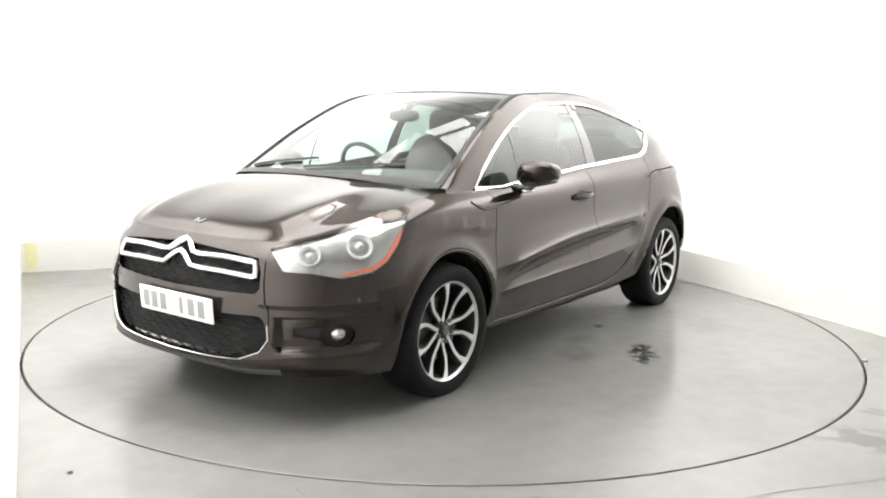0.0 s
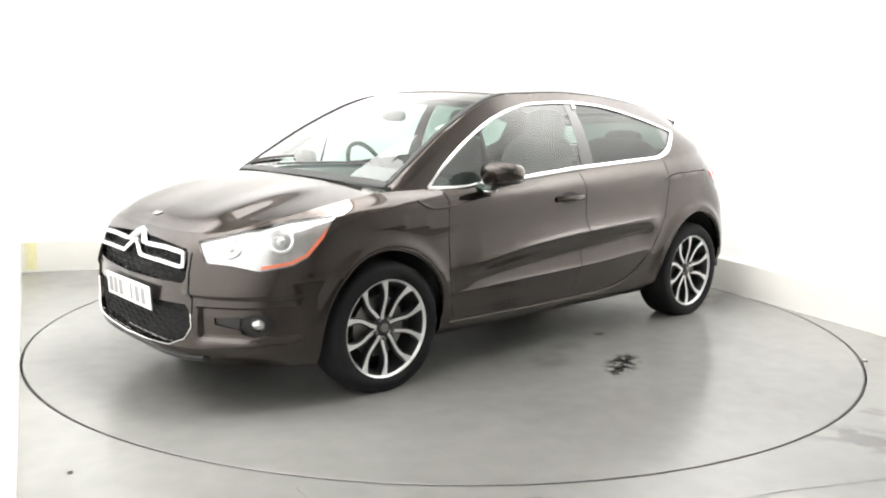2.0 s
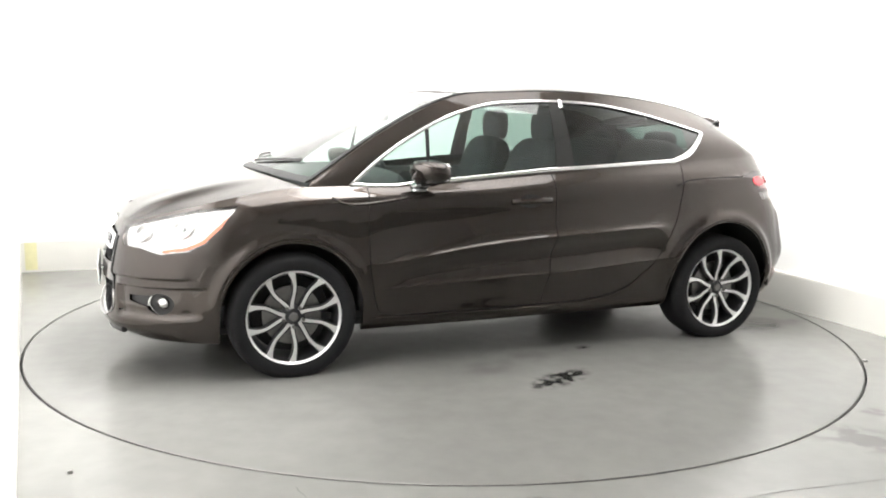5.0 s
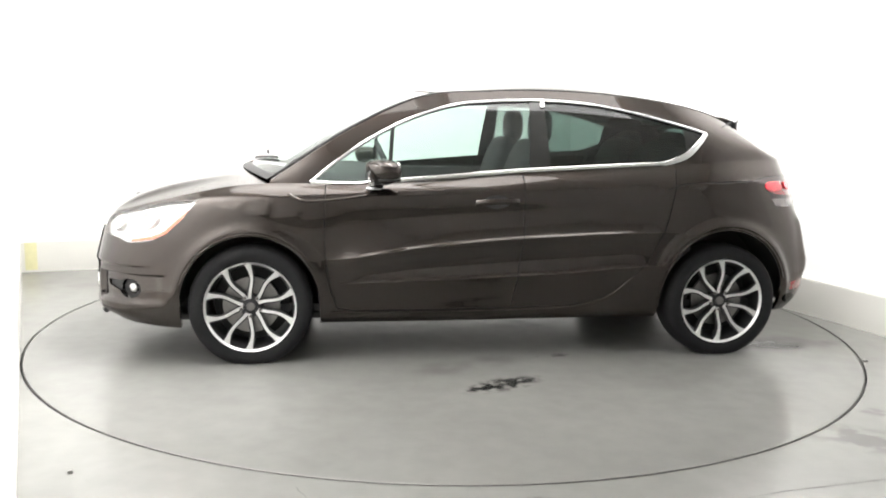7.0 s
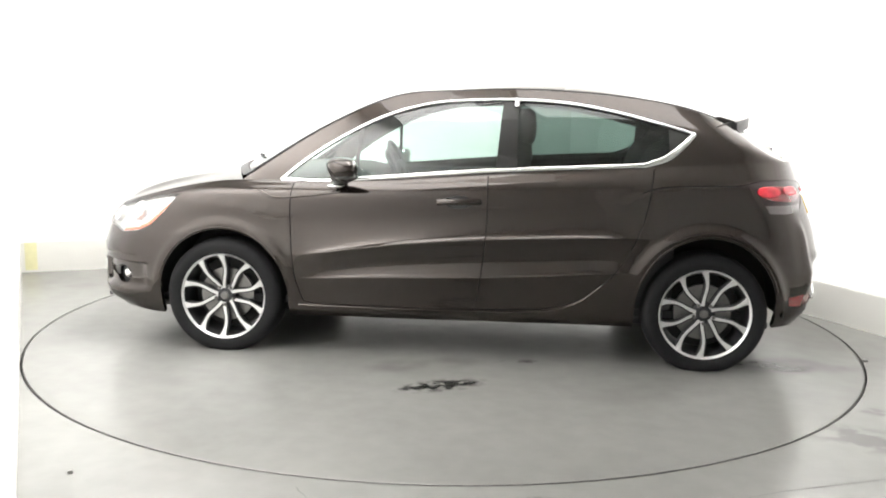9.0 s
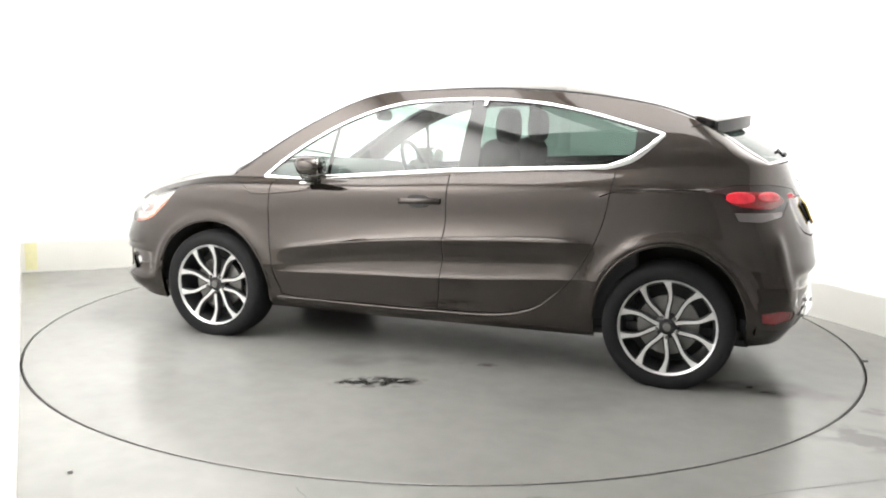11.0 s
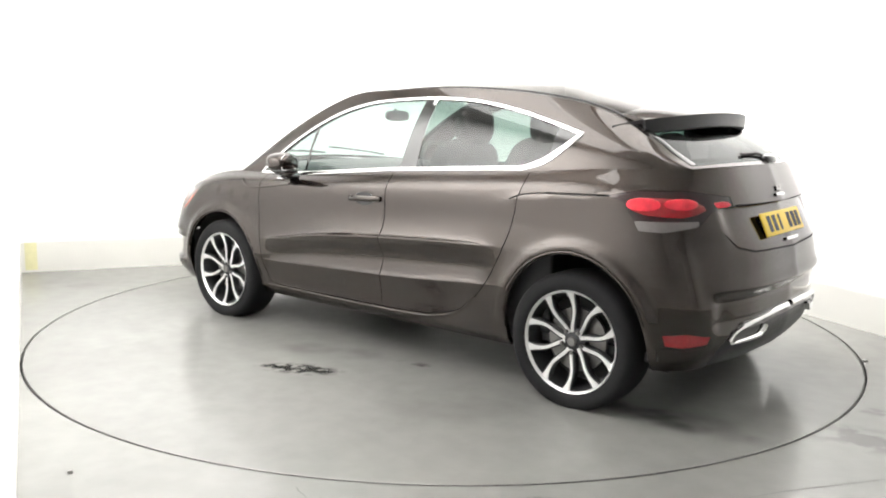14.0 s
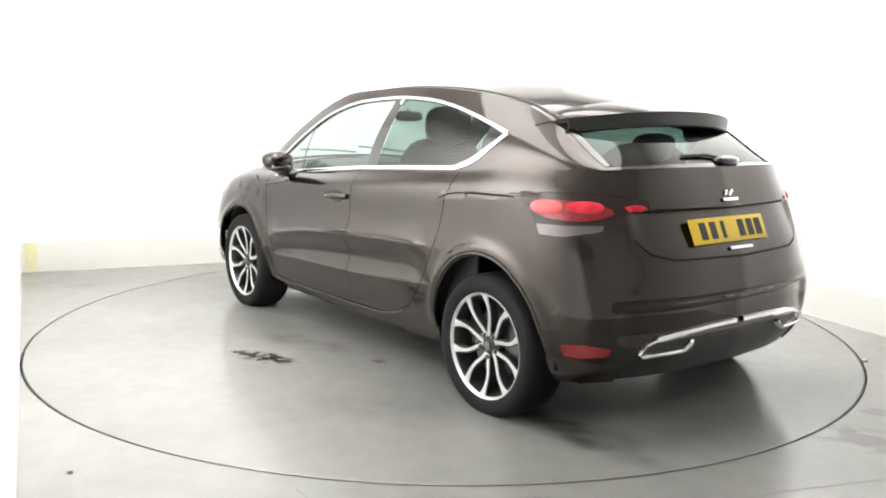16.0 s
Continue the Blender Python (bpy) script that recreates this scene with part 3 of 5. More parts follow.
def thick(panel, depth):
    """The panel with its open edges folded inwards by depth."""
    vs, fs, ns = list(panel["v"]), [list(f) for f in panel["f"]], list(panel["n"])
    for a, b in rim_edges(panel):
        pa, pb = panel["v"][a], panel["v"][b]
        if abs(pa.y) < 1e-3 and abs(pb.y) < 1e-3:
            continue
        na, nb = panel["n"][a], panel["n"][b]
        k = len(vs)
        side = (pb - pa).cross(na)
        side = side.normalized() if side.length > 1e-7 else na
        vs += [pa.copy(), pb.copy(), pb - nb * depth, pa - na * depth]
        ns += [side] * 4
        fs.append([k + 1, k, k + 3, k + 2])
    return {"v": vs, "f": fs, "n": ns}


def emit(name, panel, mat, parent, label="", sides="L"):
    """Makes a mesh object of a panel: L the car's left, R its right, B both in one."""
    p = panel if sides == "L" else mirrored(panel) if sides == "R" else joined(panel, mirrored(panel))
    me = bpy.data.meshes.new(name)
    me.from_pydata([(v.x - XC, v.y, v.z) for v in p["v"]], [], p["f"])
    me.shade_smooth()
    me.normals_split_custom_set_from_vertices([tuple(n) for n in p["n"]])
    me.materials.append(mat)
    ob = new(name, me)
    ob.parent = parent
    if label:
        ob["label"] = label
    return ob


def car_part(name, bm, mat, parent, label="", smooth=True):
    for v in bm.verts:
        v.co.x -= XC
    return part(name, bm, mat, parent, label, smooth)


def ring_of(fn, n, a0=0.0, a1=360.0):
    return [fn(radians(a0 + (a1 - a0) * k / n)) for k in range(n)]


SIDE = (0, 1, 0)      # seen from the car's left
FRONT = (1, 0, 0)     # seen from ahead
REAR = (-1, 0, 0)
CORNER_F = (0.70, 0.714, 0)
CORNER_R = (-0.70, 0.714, 0)


def xz(points, y=-0.9):
    return [Vector((x, y, z)) for x, z in points]


def wz(points, x):
    return [Vector((x, -w, z)) for w, z in points]


def band(points, half):
    """A thin outline along a line of (x, z) points."""
    left, right = [], []
    for i, p in enumerate(points):
        a, b = Vector(points[max(i - 1, 0)]), Vector(points[min(i + 1, len(points) - 1)])
        t = (b - a).normalized()
        n = Vector((-t.y, t.x)) * half
        left.append(tuple(Vector(p) + n))
        right.append(tuple(Vector(p) - n))
    return left + right[::-1]


def smooth_line(points, n=6):
    return [tuple(spline(points, i / n)) for i in range((len(points) - 1) * n + 1)]


CAR = new("car")
us = [i / 16 for i in range(225)]
vs = sorted([i / 8 for i in range(24)] + [3 + i / 12 for i in range(25)] + [5 + i / 8 for i in range(1, 25)] + [2.94, 3.02, 3.05, 4.96, 5.02, 5.04, 5.06, 5.09, 5.18, 7.06, 7.09])
LOWER = Skin(side_point, us, vs)
CABINSIDE = Skin(cabin_point, [i / 9 for i in range(91)], [i / 14 for i in range(15)])
TOP = Skin(top_point, [i / 9 for i in range(91)], [i / 16 for i in range(17)])
BONNET = Skin(bonnet_point, [i / 30 for i in range(31)], [i / 35 for i in range(36)])
for sk in (TOP, BONNET):
    f = max(sk.bm.faces, key=lambda q: abs(q.normal.z))
    if f.normal.z < 0:
        bmesh.ops.reverse_faces(sk.bm, faces=sk.bm.faces[:])
        sk.bm.normal_update()
        sk.ref = [(c[::-1], [-n for n in k[::-1]]) for c, k in sk.ref]

# wheel arches
for cx, rx, rz in ((0.0, .362, .372), (2.613, .366, .402)):
    arch = [(cx + rx * math.cos(a), .313 + rz * math.sin(a)) for a in [math.pi * k / 20 for k in range(21)]]
    arch = [(cx + rx, .0)] + arch + [(cx - rx, .0)]
    LOWER.cut(xz(arch), SIDE)
# windows of the sides
DLO_TOP = [(.315, .957), (.45, 1.068), (.62, 1.182), (.80, 1.278), (.95, 1.337), (1.10, 1.377), (1.25, 1.397), (1.55, 1.41), (1.85, 1.396), (2.12, 1.352), (2.38, 1.287), (2.535, 1.243)]
DLO_LOW = [(2.535, 1.243), (2.47, 1.18), (2.385, 1.115), (2.27, 1.076), (1.86, 1.054), (1.44, 1.030), (.95, .988), (.55, .955), (.315, .957)]
top_line = smooth_line(DLO_TOP, 4)
low_line = smooth_line(DLO_LOW[:4], 3)[:-1] + [tuple(p) for p in DLO_LOW[3:]]
DLO = top_line + low_line[1:-1]


def hit_side(x, z):
    """The point and normal of the car's left side at (x, z)."""
    best = None
    for sk in (CABINSIDE, LOWER):
        p = sk.tree.ray_cast(Vector((x, -2, z)), Vector((0, 1, 0)))[0]
        if p and (best is None or p.y < best[0].y):
            best = (p, sk.normal(p))
    if best is None:
        p = CABINSIDE.surface((x, -.6, z))
        best = (p, CABINSIDE.normal(p))
    return best


def hit_end(w, z, rear=False):
    p = LOWER.tree.ray_cast(Vector((5 if rear else -3, -w, z)), Vector((-1 if rear else 1, 0, 0)))[0]
    if p is None:
        p = LOWER.surface((3.3 if rear else -.9, -w, z))
    return p, LOWER.normal(p)


def dlo_z(x):
    up = np.interp(x, [p[0] for p in top_line], [p[1] for p in top_line])
    lo = np.interp(x, [p[0] for p in low_line[::-1]], [p[1] for p in low_line[::-1]])
    return float(lo), float(up)


def pillar(x0, x1, x2, x3):
    """A strip of the window line from (x0, x1) at the bottom to (x2, x3) at the top."""
    pts = [(x0, dlo_z(x0)[0]), (x1, dlo_z(x1)[0]), (x3, dlo_z(x3)[1]), (x2, dlo_z(x2)[1])]
    return joined(CABINSIDE.cut(xz(pts), SIDE), LOWER.cut(xz(pts), SIDE))


b_pillar = pillar(1.490, 1.605, 1.520, 1.600)
divider = pillar(.715, .738, .742, .764)
panes = {}
for name, x0, x1 in (("quarter_window", .2, .74), ("front_side_window", .73, 1.54), ("rear_side_window", 1.54, 2.40), ("rear_quarter_panel", 2.40, 2.7)):
    pts = [p for p in DLO if x0 <= p[0] <= x1]
    if name == "quarter_window":
        pts = [p for p in top_line if p[0] < .755] + [(.755, dlo_z(.755)[1]), (.728, dlo_z(.728)[0])] + [p for p in low_line if p[0] < .728][:-1]
    else:
        a, b = max(x0, .4), min(x1, 2.53)
        pts = [(a, dlo_z(a)[1])] + [p for p in top_line if a < p[0] < x1]
        if x1 < 2.5:
            pts += [(b, dlo_z(b)[1]), (b, dlo_z(b)[0])]
        pts += [p for p in low_line if a < p[0] < x1] + [(a, dlo_z(a)[0])]
    panes[name] = joined(CABINSIDE.cut(xz(pts), SIDE), LOWER.cut(xz(pts), SIDE))


def top_region(s0, s1, b1):
    """Outline of a pane in the top, seen from above, from the middle to b1."""
    edge = [top_point(s0, b1 * k / 8) for k in range(9)] + [top_point(s0 + (s1 - s0) * k / 12, b1) for k in range(1, 13)] + [top_point(s1, b1 * (8 - k) / 8) for k in range(1, 9)]
    return [Vector((p[0], -p[1] - (0.0 if p[1] > 1e-6 else -0.01), p[2])) for p in edge]


PANE_F = TOP.cut(top_region(0.07, 2.3, 0.955), (0, 0, -1), 0.09)
PANE_R = TOP.cut(top_region(7.35, 9.85, 0.94), (0, 0, -1), 0.09)
# headlamp: lens, orange strip along its lower edge, bright rim
HEAD = [Vector(p) for p in ((-.790, -.53, .750), (-.70, -.60, .780), (-.58, -.675, .812), (-.44, -.735, .845), (-.255, -.825, .868), (-.31, -.833, .775), (-.39, -.83, .690), (-.47, -.82, .655), (-.60, -.76, .635), (-.69, -.67, .658), (-.775, -.585, .665))]
STRIP = [Vector(p) for p in ((-.288, -.828, .822), (-.318, -.833, .768), (-.395, -.83, .694), (-.474, -.82, .662), (-.60, -.76, .642), (-.592, -.762, .656), (-.48, -.82, .676), (-.405, -.83, .708), (-.338, -.833, .774))]
orange_strip = LOWER.cut(STRIP, CORNER_F, 0.04)
headlens = LOWER.cut(HEAD, CORNER_F)
FOG = [Vector((-.635 + .075 * math.cos(a) * .714, -.768 - .075 * math.cos(a) * .7, .392 + .052 * math.sin(a))) for a in [2 * math.pi * k / 18 for k in range(18)]]
fog_hole = LOWER.cut(FOG, CORNER_F, 0.04)
SLOT = [Vector(p) for p in ((-.775, -.645, .425), (-.68, -.735, .43), (-.68, -.735, .372), (-.775, -.645, .395))]
fog_slot = LOWER.cut(SLOT, CORNER_F, 0.04)
GRILLE_UP = [(-.01, .742), (.10, .735), (.30, .725), (.475, .712), (.503, .66), (.512, .585), (.485, .565), (-.01, .555)]
GRILLE_LOW = [(-.01, .455), (.515, .475), (.548, .44), (.552, .38), (.515, .325), (.42, .285), (.2, .272), (-.01, .268)]
LOWER.cut(wz(GRILLE_UP, -.9), FRONT)
LOWER.cut(wz(GRILLE_LOW, -.9), FRONT)
grille_bar = LOWER.cut(wz([(-.01, .56), (.518, .575), (.545, .45), (-.01, .45)], -.9), FRONT)
# tail lamp: smoked top, red middle, clear foot
TAIL = [Vector(p) for p in ((2.76, -.862, .985), (2.88, -.80, 1.012), (3.02, -.68, 1.015), (3.10, -.58, 1.0), (3.16, -.49, .985), (3.17, -.48, .945), (3.12, -.60, .925), (3.09, -.67, .865), (2.98, -.79, .842), (2.90, -.845, .845), (2.875, -.85, .90), (2.84, -.855, .96))]
FOOT = [Vector(p) for p in ((2.885, -.85, .886), (3.00, -.76, .886), (3.085, -.66, .888), (3.09, -.67, .868), (3.05, -.72, .852), (2.98, -.79, .842), (2.90, -.85, .842))]
RED = [Vector(p) for p in ((2.845, -.85, .950), (2.87, -.84, .972), (2.92, -.79, .984), (2.98, -.73, .982), (3.04, -.66, .972), (3.075, -.61, .952), (3.085, -.605, .932), (3.06, -.66, .912), (3.02, -.71, .902), (2.96, -.77, .906), (2.91, -.82, .912), (2.87, -.845, .928))]
LOBE = [Vector(p) for p in ((3.112, -.575, .962), (3.135, -.54, .968), (3.158, -.505, .964), (3.164, -.49, .952), (3.150, -.515, .940), (3.125, -.56, .940))]
tail_all = LOWER.cut(TAIL, CORNER_R)


def sub_cut(panel, poly, way):
    """Splits a panel: the part inside the outline, and the rest."""
    sk = Skin(side_point, [0, 1], [0, 1])
    sk.bm = bmesh.new()
    vs_ = [sk.bm.verts.new(v) for v in panel["v"]]
    for f in panel["f"]:
        sk.bm.faces.new([vs_[i] for i in f])
    sk.bm.normal_update()
    sk.tree, sk.ref = LOWER.tree, LOWER.ref
    inside_ = sk.cut(poly, way, 0.05)
    return inside_, sk.take()


tail_red, tail_rest = sub_cut(tail_all, RED, CORNER_R)
tail_lobe, tail_rest = sub_cut(tail_rest, LOBE, CORNER_R)
tail_foot, tail_smoke = sub_cut(tail_rest, FOOT, CORNER_R)
REFL = [Vector(p) for p in ((3.03, -.83, .405), (3.10, -.77, .418), (3.19, -.69, .402), (3.18, -.70, .368), (3.10, -.78, .352), (3.04, -.82, .358))]
redstrip = LOWER.cut(REFL, CORNER_R)
# number plate recess of the tailgate stays flush; black lower part of the rear bumper
skirt_rear = LOWER.cut(wz([(-.01, .425), (.34, .415), (.58, .405), (.64, .33), (.62, .20), (-.01, .20)], 3.3), REAR)
# doors
FDOOR = smooth_line([(.395, .97), (.385, .80), (.39, .60), (.41, .42), (.45, .290)], 3) + [(.55, .275), (1.0, .275), (1.40, .28)] + smooth_line([(1.425, .45), (1.45, .68), (1.455, .85), (1.452, 1.05)], 2)
RDOOR = smooth_line([(1.452, 1.05), (1.455, .85), (1.45, .68), (1.425, .45), (1.40, .28)], 2) + smooth_line([(1.75, .295), (1.95, .35), (2.10, .47), (2.20, .62), (2.275, .80), (2.32, 1.06)], 3)
dark_strips = {}
dark_strips["front"] = LOWER.cut(xz(band(FDOOR, .0026)), SIDE, 0.03)
dark_strips["rear"] = LOWER.cut(xz(band(RDOOR[len(RDOOR) - 16:], .0026)), SIDE, 0.03)
dark_strips["sill"] = LOWER.cut(xz(band([(1.40, .28), (1.58, .285), (1.75, .295)], .0026)), SIDE, 0.03)
# No joint here: the pressed shoulder crease's shade, laid in as a dark strip.
dark_strips["shoulder"] = LOWER.cut(xz(band(smooth_line([(2.255, .935), (2.33, .962), (2.45, .975), (2.60, .980), (2.76, .983)], 3), .0035)), SIDE, 0.03)
front_door = LOWER.cut(xz(FDOOR), SIDE)
rear_door = LOWER.cut(xz(RDOOR), SIDE)
dark_strips["tailgate"] = LOWER.cut(wz([(-.01, .742), (.42, .752), (.52, .775), (.575, .83), (.583, .83), (.528, .768), (.43, .744), (-.01, .734)], 3.3), REAR, 0.03)
dark_strips["tail strip"] = LOWER.cut(wz([(-.01, .945), (.47, .952), (.47, .944), (-.01, .936)], 3.3), REAR, 0.03)
rest = LOWER.take()


def islands(panel):
    """The panel's connected pieces."""
    root = list(range(len(panel["v"])))

    def find(i):
        while root[i] != i:
            root[i] = root[root[i]]
            i = root[i]
        return i

    for f in panel["f"]:
        for i in f[1:]:
            root[find(i)] = find(f[0])
    groups = {}
    for f in panel["f"]:
        groups.setdefault(find(f[0]), []).append(f)
    out = []
    for fs in groups.values():
        ids = sorted({i for f in fs for i in f})
        at = {i: k for k, i in enumerate(ids)}
        out.append({"v": [panel["v"][i] for i in ids], "n": [panel["n"][i] for i in ids], "f": [[at[i] for i in f] for f in fs]})
    return out


for piece in islands(rest):
    xm = sum(v.x for v in piece["v"]) / len(piece["v"])
    nm = "front_bumper_and_wing" if xm < .4 else "sill" if xm < 2.2 else "rear_wing_and_bumper"
    for sd in ("L", "R") if nm == "sill" else ("B",):
        emit(nm, thick(piece, 0.025), PAINT, CAR, "dark brown metallic body panel", sd)
emit("roof", TOP.take(), PAINT, CAR, "dark brown metallic roof", "B")
for sd in "LR":
    emit("side_frame", thick(CABINSIDE.take(), 0.025), PAINT, CAR, "dark brown window frame and rear pillar", sd)
emit("bonnet", thick(BONNET.take(), 0.015), PAINT, CAR, "dark brown metallic bonnet", "B")
emit("grille_bar", thick(moved(grille_bar, -0.006), 0.02), PAINT, CAR, "dark bar across the grille", "B")
skirt_main = max(islands(skirt_rear), key=lambda q: len(q["f"]))
emit("rear_skirt", moved(skirt_main, -0.012), PLASTIC, CAR, "black rear bumper skirt", "B")
emit("windscreen", moved(PANE_F, -0.004), GLASS, CAR, "clear windscreen", "B").visible_shadow = False
emit("rear_window", moved(PANE_R, -0.004), DEEPTINT, CAR, "tinted rear window", "B").visible_shadow = False
for sd in "LR":
    fd = emit("front_door", thick(front_door, 0.02), PAINT, CAR, "dark brown metallic door", sd)
    rd = emit("rear_door", thick(rear_door, 0.02), PAINT, CAR, "dark brown metallic door", sd)
    hl = emit("headlamp", headlens, LENS, CAR, "clear headlamp lens", sd)
    hl.visible_shadow = False
    emit("reflector", moved(headlens, -0.014), LAMPSILVER, hl, "silver lamp reflector", sd)
    emit("turn_strip", thick(moved(orange_strip, -0.002), 0.02), ORANGE, hl, "orange turn signal strip", sd)
    tl = emit("tail_lamp", moved(tail_red, -0.001), REDDARK, CAR, "red tail lamp", sd)
    emit("inner_lobe", moved(tail_lobe, -0.001), REDLENS, tl, "small red lobe on the tailgate", sd)
    emit("smoked_lens", moved(tail_smoke, -0.002), SMOKED, tl, "smoked lamp surround", sd)
    emit("reversing_lens", moved(tail_foot, -0.002), PALELENS, tl, "pale reversing lamp strip", sd)
    emit("bumper_reflector", moved(redstrip, -0.004), REDDARK, CAR, "red bumper reflector", sd)
    for nm, mat in (("quarter_window", GLASS), ("front_side_window", GLASS), ("rear_side_window", TINTED), ("rear_quarter_panel", GLOSSBLACK)):
        emit(nm, moved(panes[nm], -0.006), mat, CAR, "greenish window glass" if mat != GLOSSBLACK else "gloss black window end panel", sd).visible_shadow = mat == GLOSSBLACK
    emit("b_pillar", moved(b_pillar, -0.003), GLOSSBLACK, CAR, "gloss black pillar between the windows", sd)
    emit("window_divider", moved(divider, -0.003), GLOSSBLACK, CAR, "black window divider", sd)
    for nm, q in dark_strips.items():
        emit("dark_line", moved(q, -0.006), DARK, CAR, "dark strip for shut lines and shoulder crease shade", sd)
    emit("fog_recess", moved(fog_hole, -0.03), PLASTIC, CAR, "black fog lamp recess", sd)
    emit("bumper_slot", moved(fog_slot, -0.015), PLASTIC, CAR, "black bumper slot", sd)
tagged(CAR, "dark brown metallic five-door hatchback parked on the turntable", "car")


# ---- wheels ----
def wheel_meshes():
    made = {}
    bm = bmesh.new()
    lathe(bm, [(.232, -.095), (.25, -.112), (.285, -.116), (.306, -.108), (.319, -.09), (.324, -.05), (.325, 0.0), (.324, .05), (.319, .09), (.306, .108), (.285, .116), (.25, .112), (.232, .095)], 72, "y")
    for v in bm.verts:      # flat where it rests on the floor
        v.co.z = max(v.co.z, -.306)
    made["tyre"] = bm
    bm = bmesh.new()
    lathe(bm, [(.233, -.100), (.240, -.106), (.240, -.100), (.226, -.092), (.214, -.060), (.210, .08), (.233, .10)], 72, "y")
    made["rim"] = bm
    bm = bmesh.new()
    lathe(bm, [(.228, -.094), (.232, -.102), (.2385, -.1070), (.241, -.104), (.236, -.090)], 72, "y", closed=True)
    made["rim_lip"] = bm
    bm = bmesh.new()
    lathe(bm, [(.05, -.03), (.15, -.03), (.15, -.01), (.05, -.01)], 48, "y", closed=True)
    made["brake_disc"] = bm
    return made


def spoke(bm, angles, back):
    """One spoke from the hub to the rim through three angles."""
    n = 12
    rows = []
    for k in range(n + 1):
        t = k / n
        r = .036 + (.232 - .036) * t
        a = radians(float(spline([(q,) for q in angles], 2 * t)[0]))
        half = .0070 + .015 * t ** 6 + .003 * (1 - t) ** 2
        y = -.070 - .028 * t ** 1.3
        c = Vector((math.cos(a), 0, math.sin(a)))
        s = Vector((-math.sin(a), 0, math.cos(a)))
        if back:
            sec = [(-half - .006, y + .004), (half + .006, y + .004), (half + .002, y + .045), (-half - .002, y + .045)]
        else:
            sec = [(-half, y + .004), (-half * .8, y), (half * .8, y), (half, y + .004), (half, y + .012), (-half, y + .012)]
        rows.append([bm.verts.new(c * r + s * q + Vector((0, o, 0))) for q, o in sec])
    m = len(rows[0])
    for k in range(n):
        for j in range(m):
            bm.faces.new((rows[k][j], rows[k][(j + 1) % m], rows[k + 1][(j + 1) % m], rows[k + 1][j]))
    bm.faces.new(rows[0][::-1])
    bm.faces.new(rows[-1])


def build_wheel():
    w = new("wheel")
    ms = wheel_meshes()
    part("tyre", ms["tyre"], RUBBER, w, "black rubber tyre")
    rim = part("rim", ms["rim"], ALLOYDARK, w, "dark alloy rim barrel")
    part("rim_lip", ms["rim_lip"], ALLOY, rim)
    part("brake_disc", ms["brake_disc"], STEEL, w, "bare steel brake disc")
    # Black disc stands in for the shade behind the spokes.
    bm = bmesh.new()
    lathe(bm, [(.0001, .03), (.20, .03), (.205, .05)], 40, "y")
    part("wheel_shade_disc", bm, DARK, w)
    for k in range(5):
        a = 90 + 72 * k
        for angles in ((a + 8, a - 3, a + 3), (a - 8 - 36, a + 3 - 36, a - 3 - 36)):
            for back, mat, nm in ((True, ALLOYDARK, "spoke_back"), (False, ALLOY, "spoke")):
                bm = bmesh.new()
                spoke(bm, angles, back)
                part(nm, bm, mat, rim, "machined alloy spoke" if not back else "dark painted spoke flank")
    bm = bmesh.new()
    lathe(bm, [(.0001, -.074), (.030, -.074), (.046, -.069), (.060, -.060), (.064, -.02)], 40, "y")
    part("hub", bm, ALLOYDARK, rim, "dark hub face")
    bm = bmesh.new()
    lathe(bm, [(.0001, -.086), (.018, -.086), (.022, -.082), (.023, -.076)], 32, "y")
    part("hub_cap", bm, STEEL, rim, "grey hub cap")
    for k in range(5):
        a = math.pi / 2 + 2 * math.pi * (k + .5) / 5
        bm = bmesh.new()
        lathe(bm, [(.0001, -.088), (.008, -.088), (.010, -.085), (.010, -.074)], 6, "y", (.053 * math.cos(a), 0, .053 * math.sin(a)))
        part("wheel_bolt", bm, STEEL, rim)
    return w


def parts_under(src, name, m, parent):
    """A copy of a thing's parts under another thing."""
    c = copy_thing(src, m)
    c.parent = parent
    c.name = name
    return c


W = build_wheel()
SPOTS = [(0.0, -1, 0), (2.612, -1, 0), (0.0, 1, 0), (2.612, 1, 0)]
for i, (x, s, turn) in enumerate(SPOTS):
    m = pose(x - XC, s * .780, .306, 0, 0, 0 if s < 0 else 180) @ pose(0, 0, 0, 0, turn, 0)
    if i:
        parts_under(W, "wheel", m, CAR)
    else:
        W.matrix_basis = m
        W.parent = CAR
for x, rx in ((0.0, .380), (2.613, .408)):
    for s in (-1, 1):
        bm = bmesh.new()
        rows = []
        for k in range(25):
            a = radians(-4 + 188 * k / 24)
            rows.append([bm.verts.new((x + rx * math.cos(a), s * y, max(.315 + (rx + .01) * math.sin(a), .29))) for y in (.845, .7, .5)])
        for k in range(24):
            for j in range(2):
                bm.faces.new((rows[k][j], rows[k][j + 1], rows[k + 1][j + 1], rows[k + 1][j]))
        hub = bm.verts.new((x, s * .5, .35))
        for k in range(24):
            bm.faces.new((rows[k][2], rows[k + 1][2], hub))
        car_part("arch_liner", bm, DARK, CAR, "black wheel arch liner")
bm = bmesh.new()
box(bm, (-.58, -.66, .19), (3.0, .66, .23), .01)
car_part("underbody", bm, PLASTIC, CAR, "black underbody")


# ---- trim and fittings ----
def both(name, make, mat, parent=None, label="", smooth=True):
    """A part on the left side and its mirror image on the right."""
    obs = []
    for s in (1, -1):
        bm = bmesh.new()
        make(bm)
        if s < 0:
            for v in bm.verts:
                v.co.y = -v.co.y
        obs.append(car_part(name, bm, mat, parent or CAR, label, smooth))
    return obs


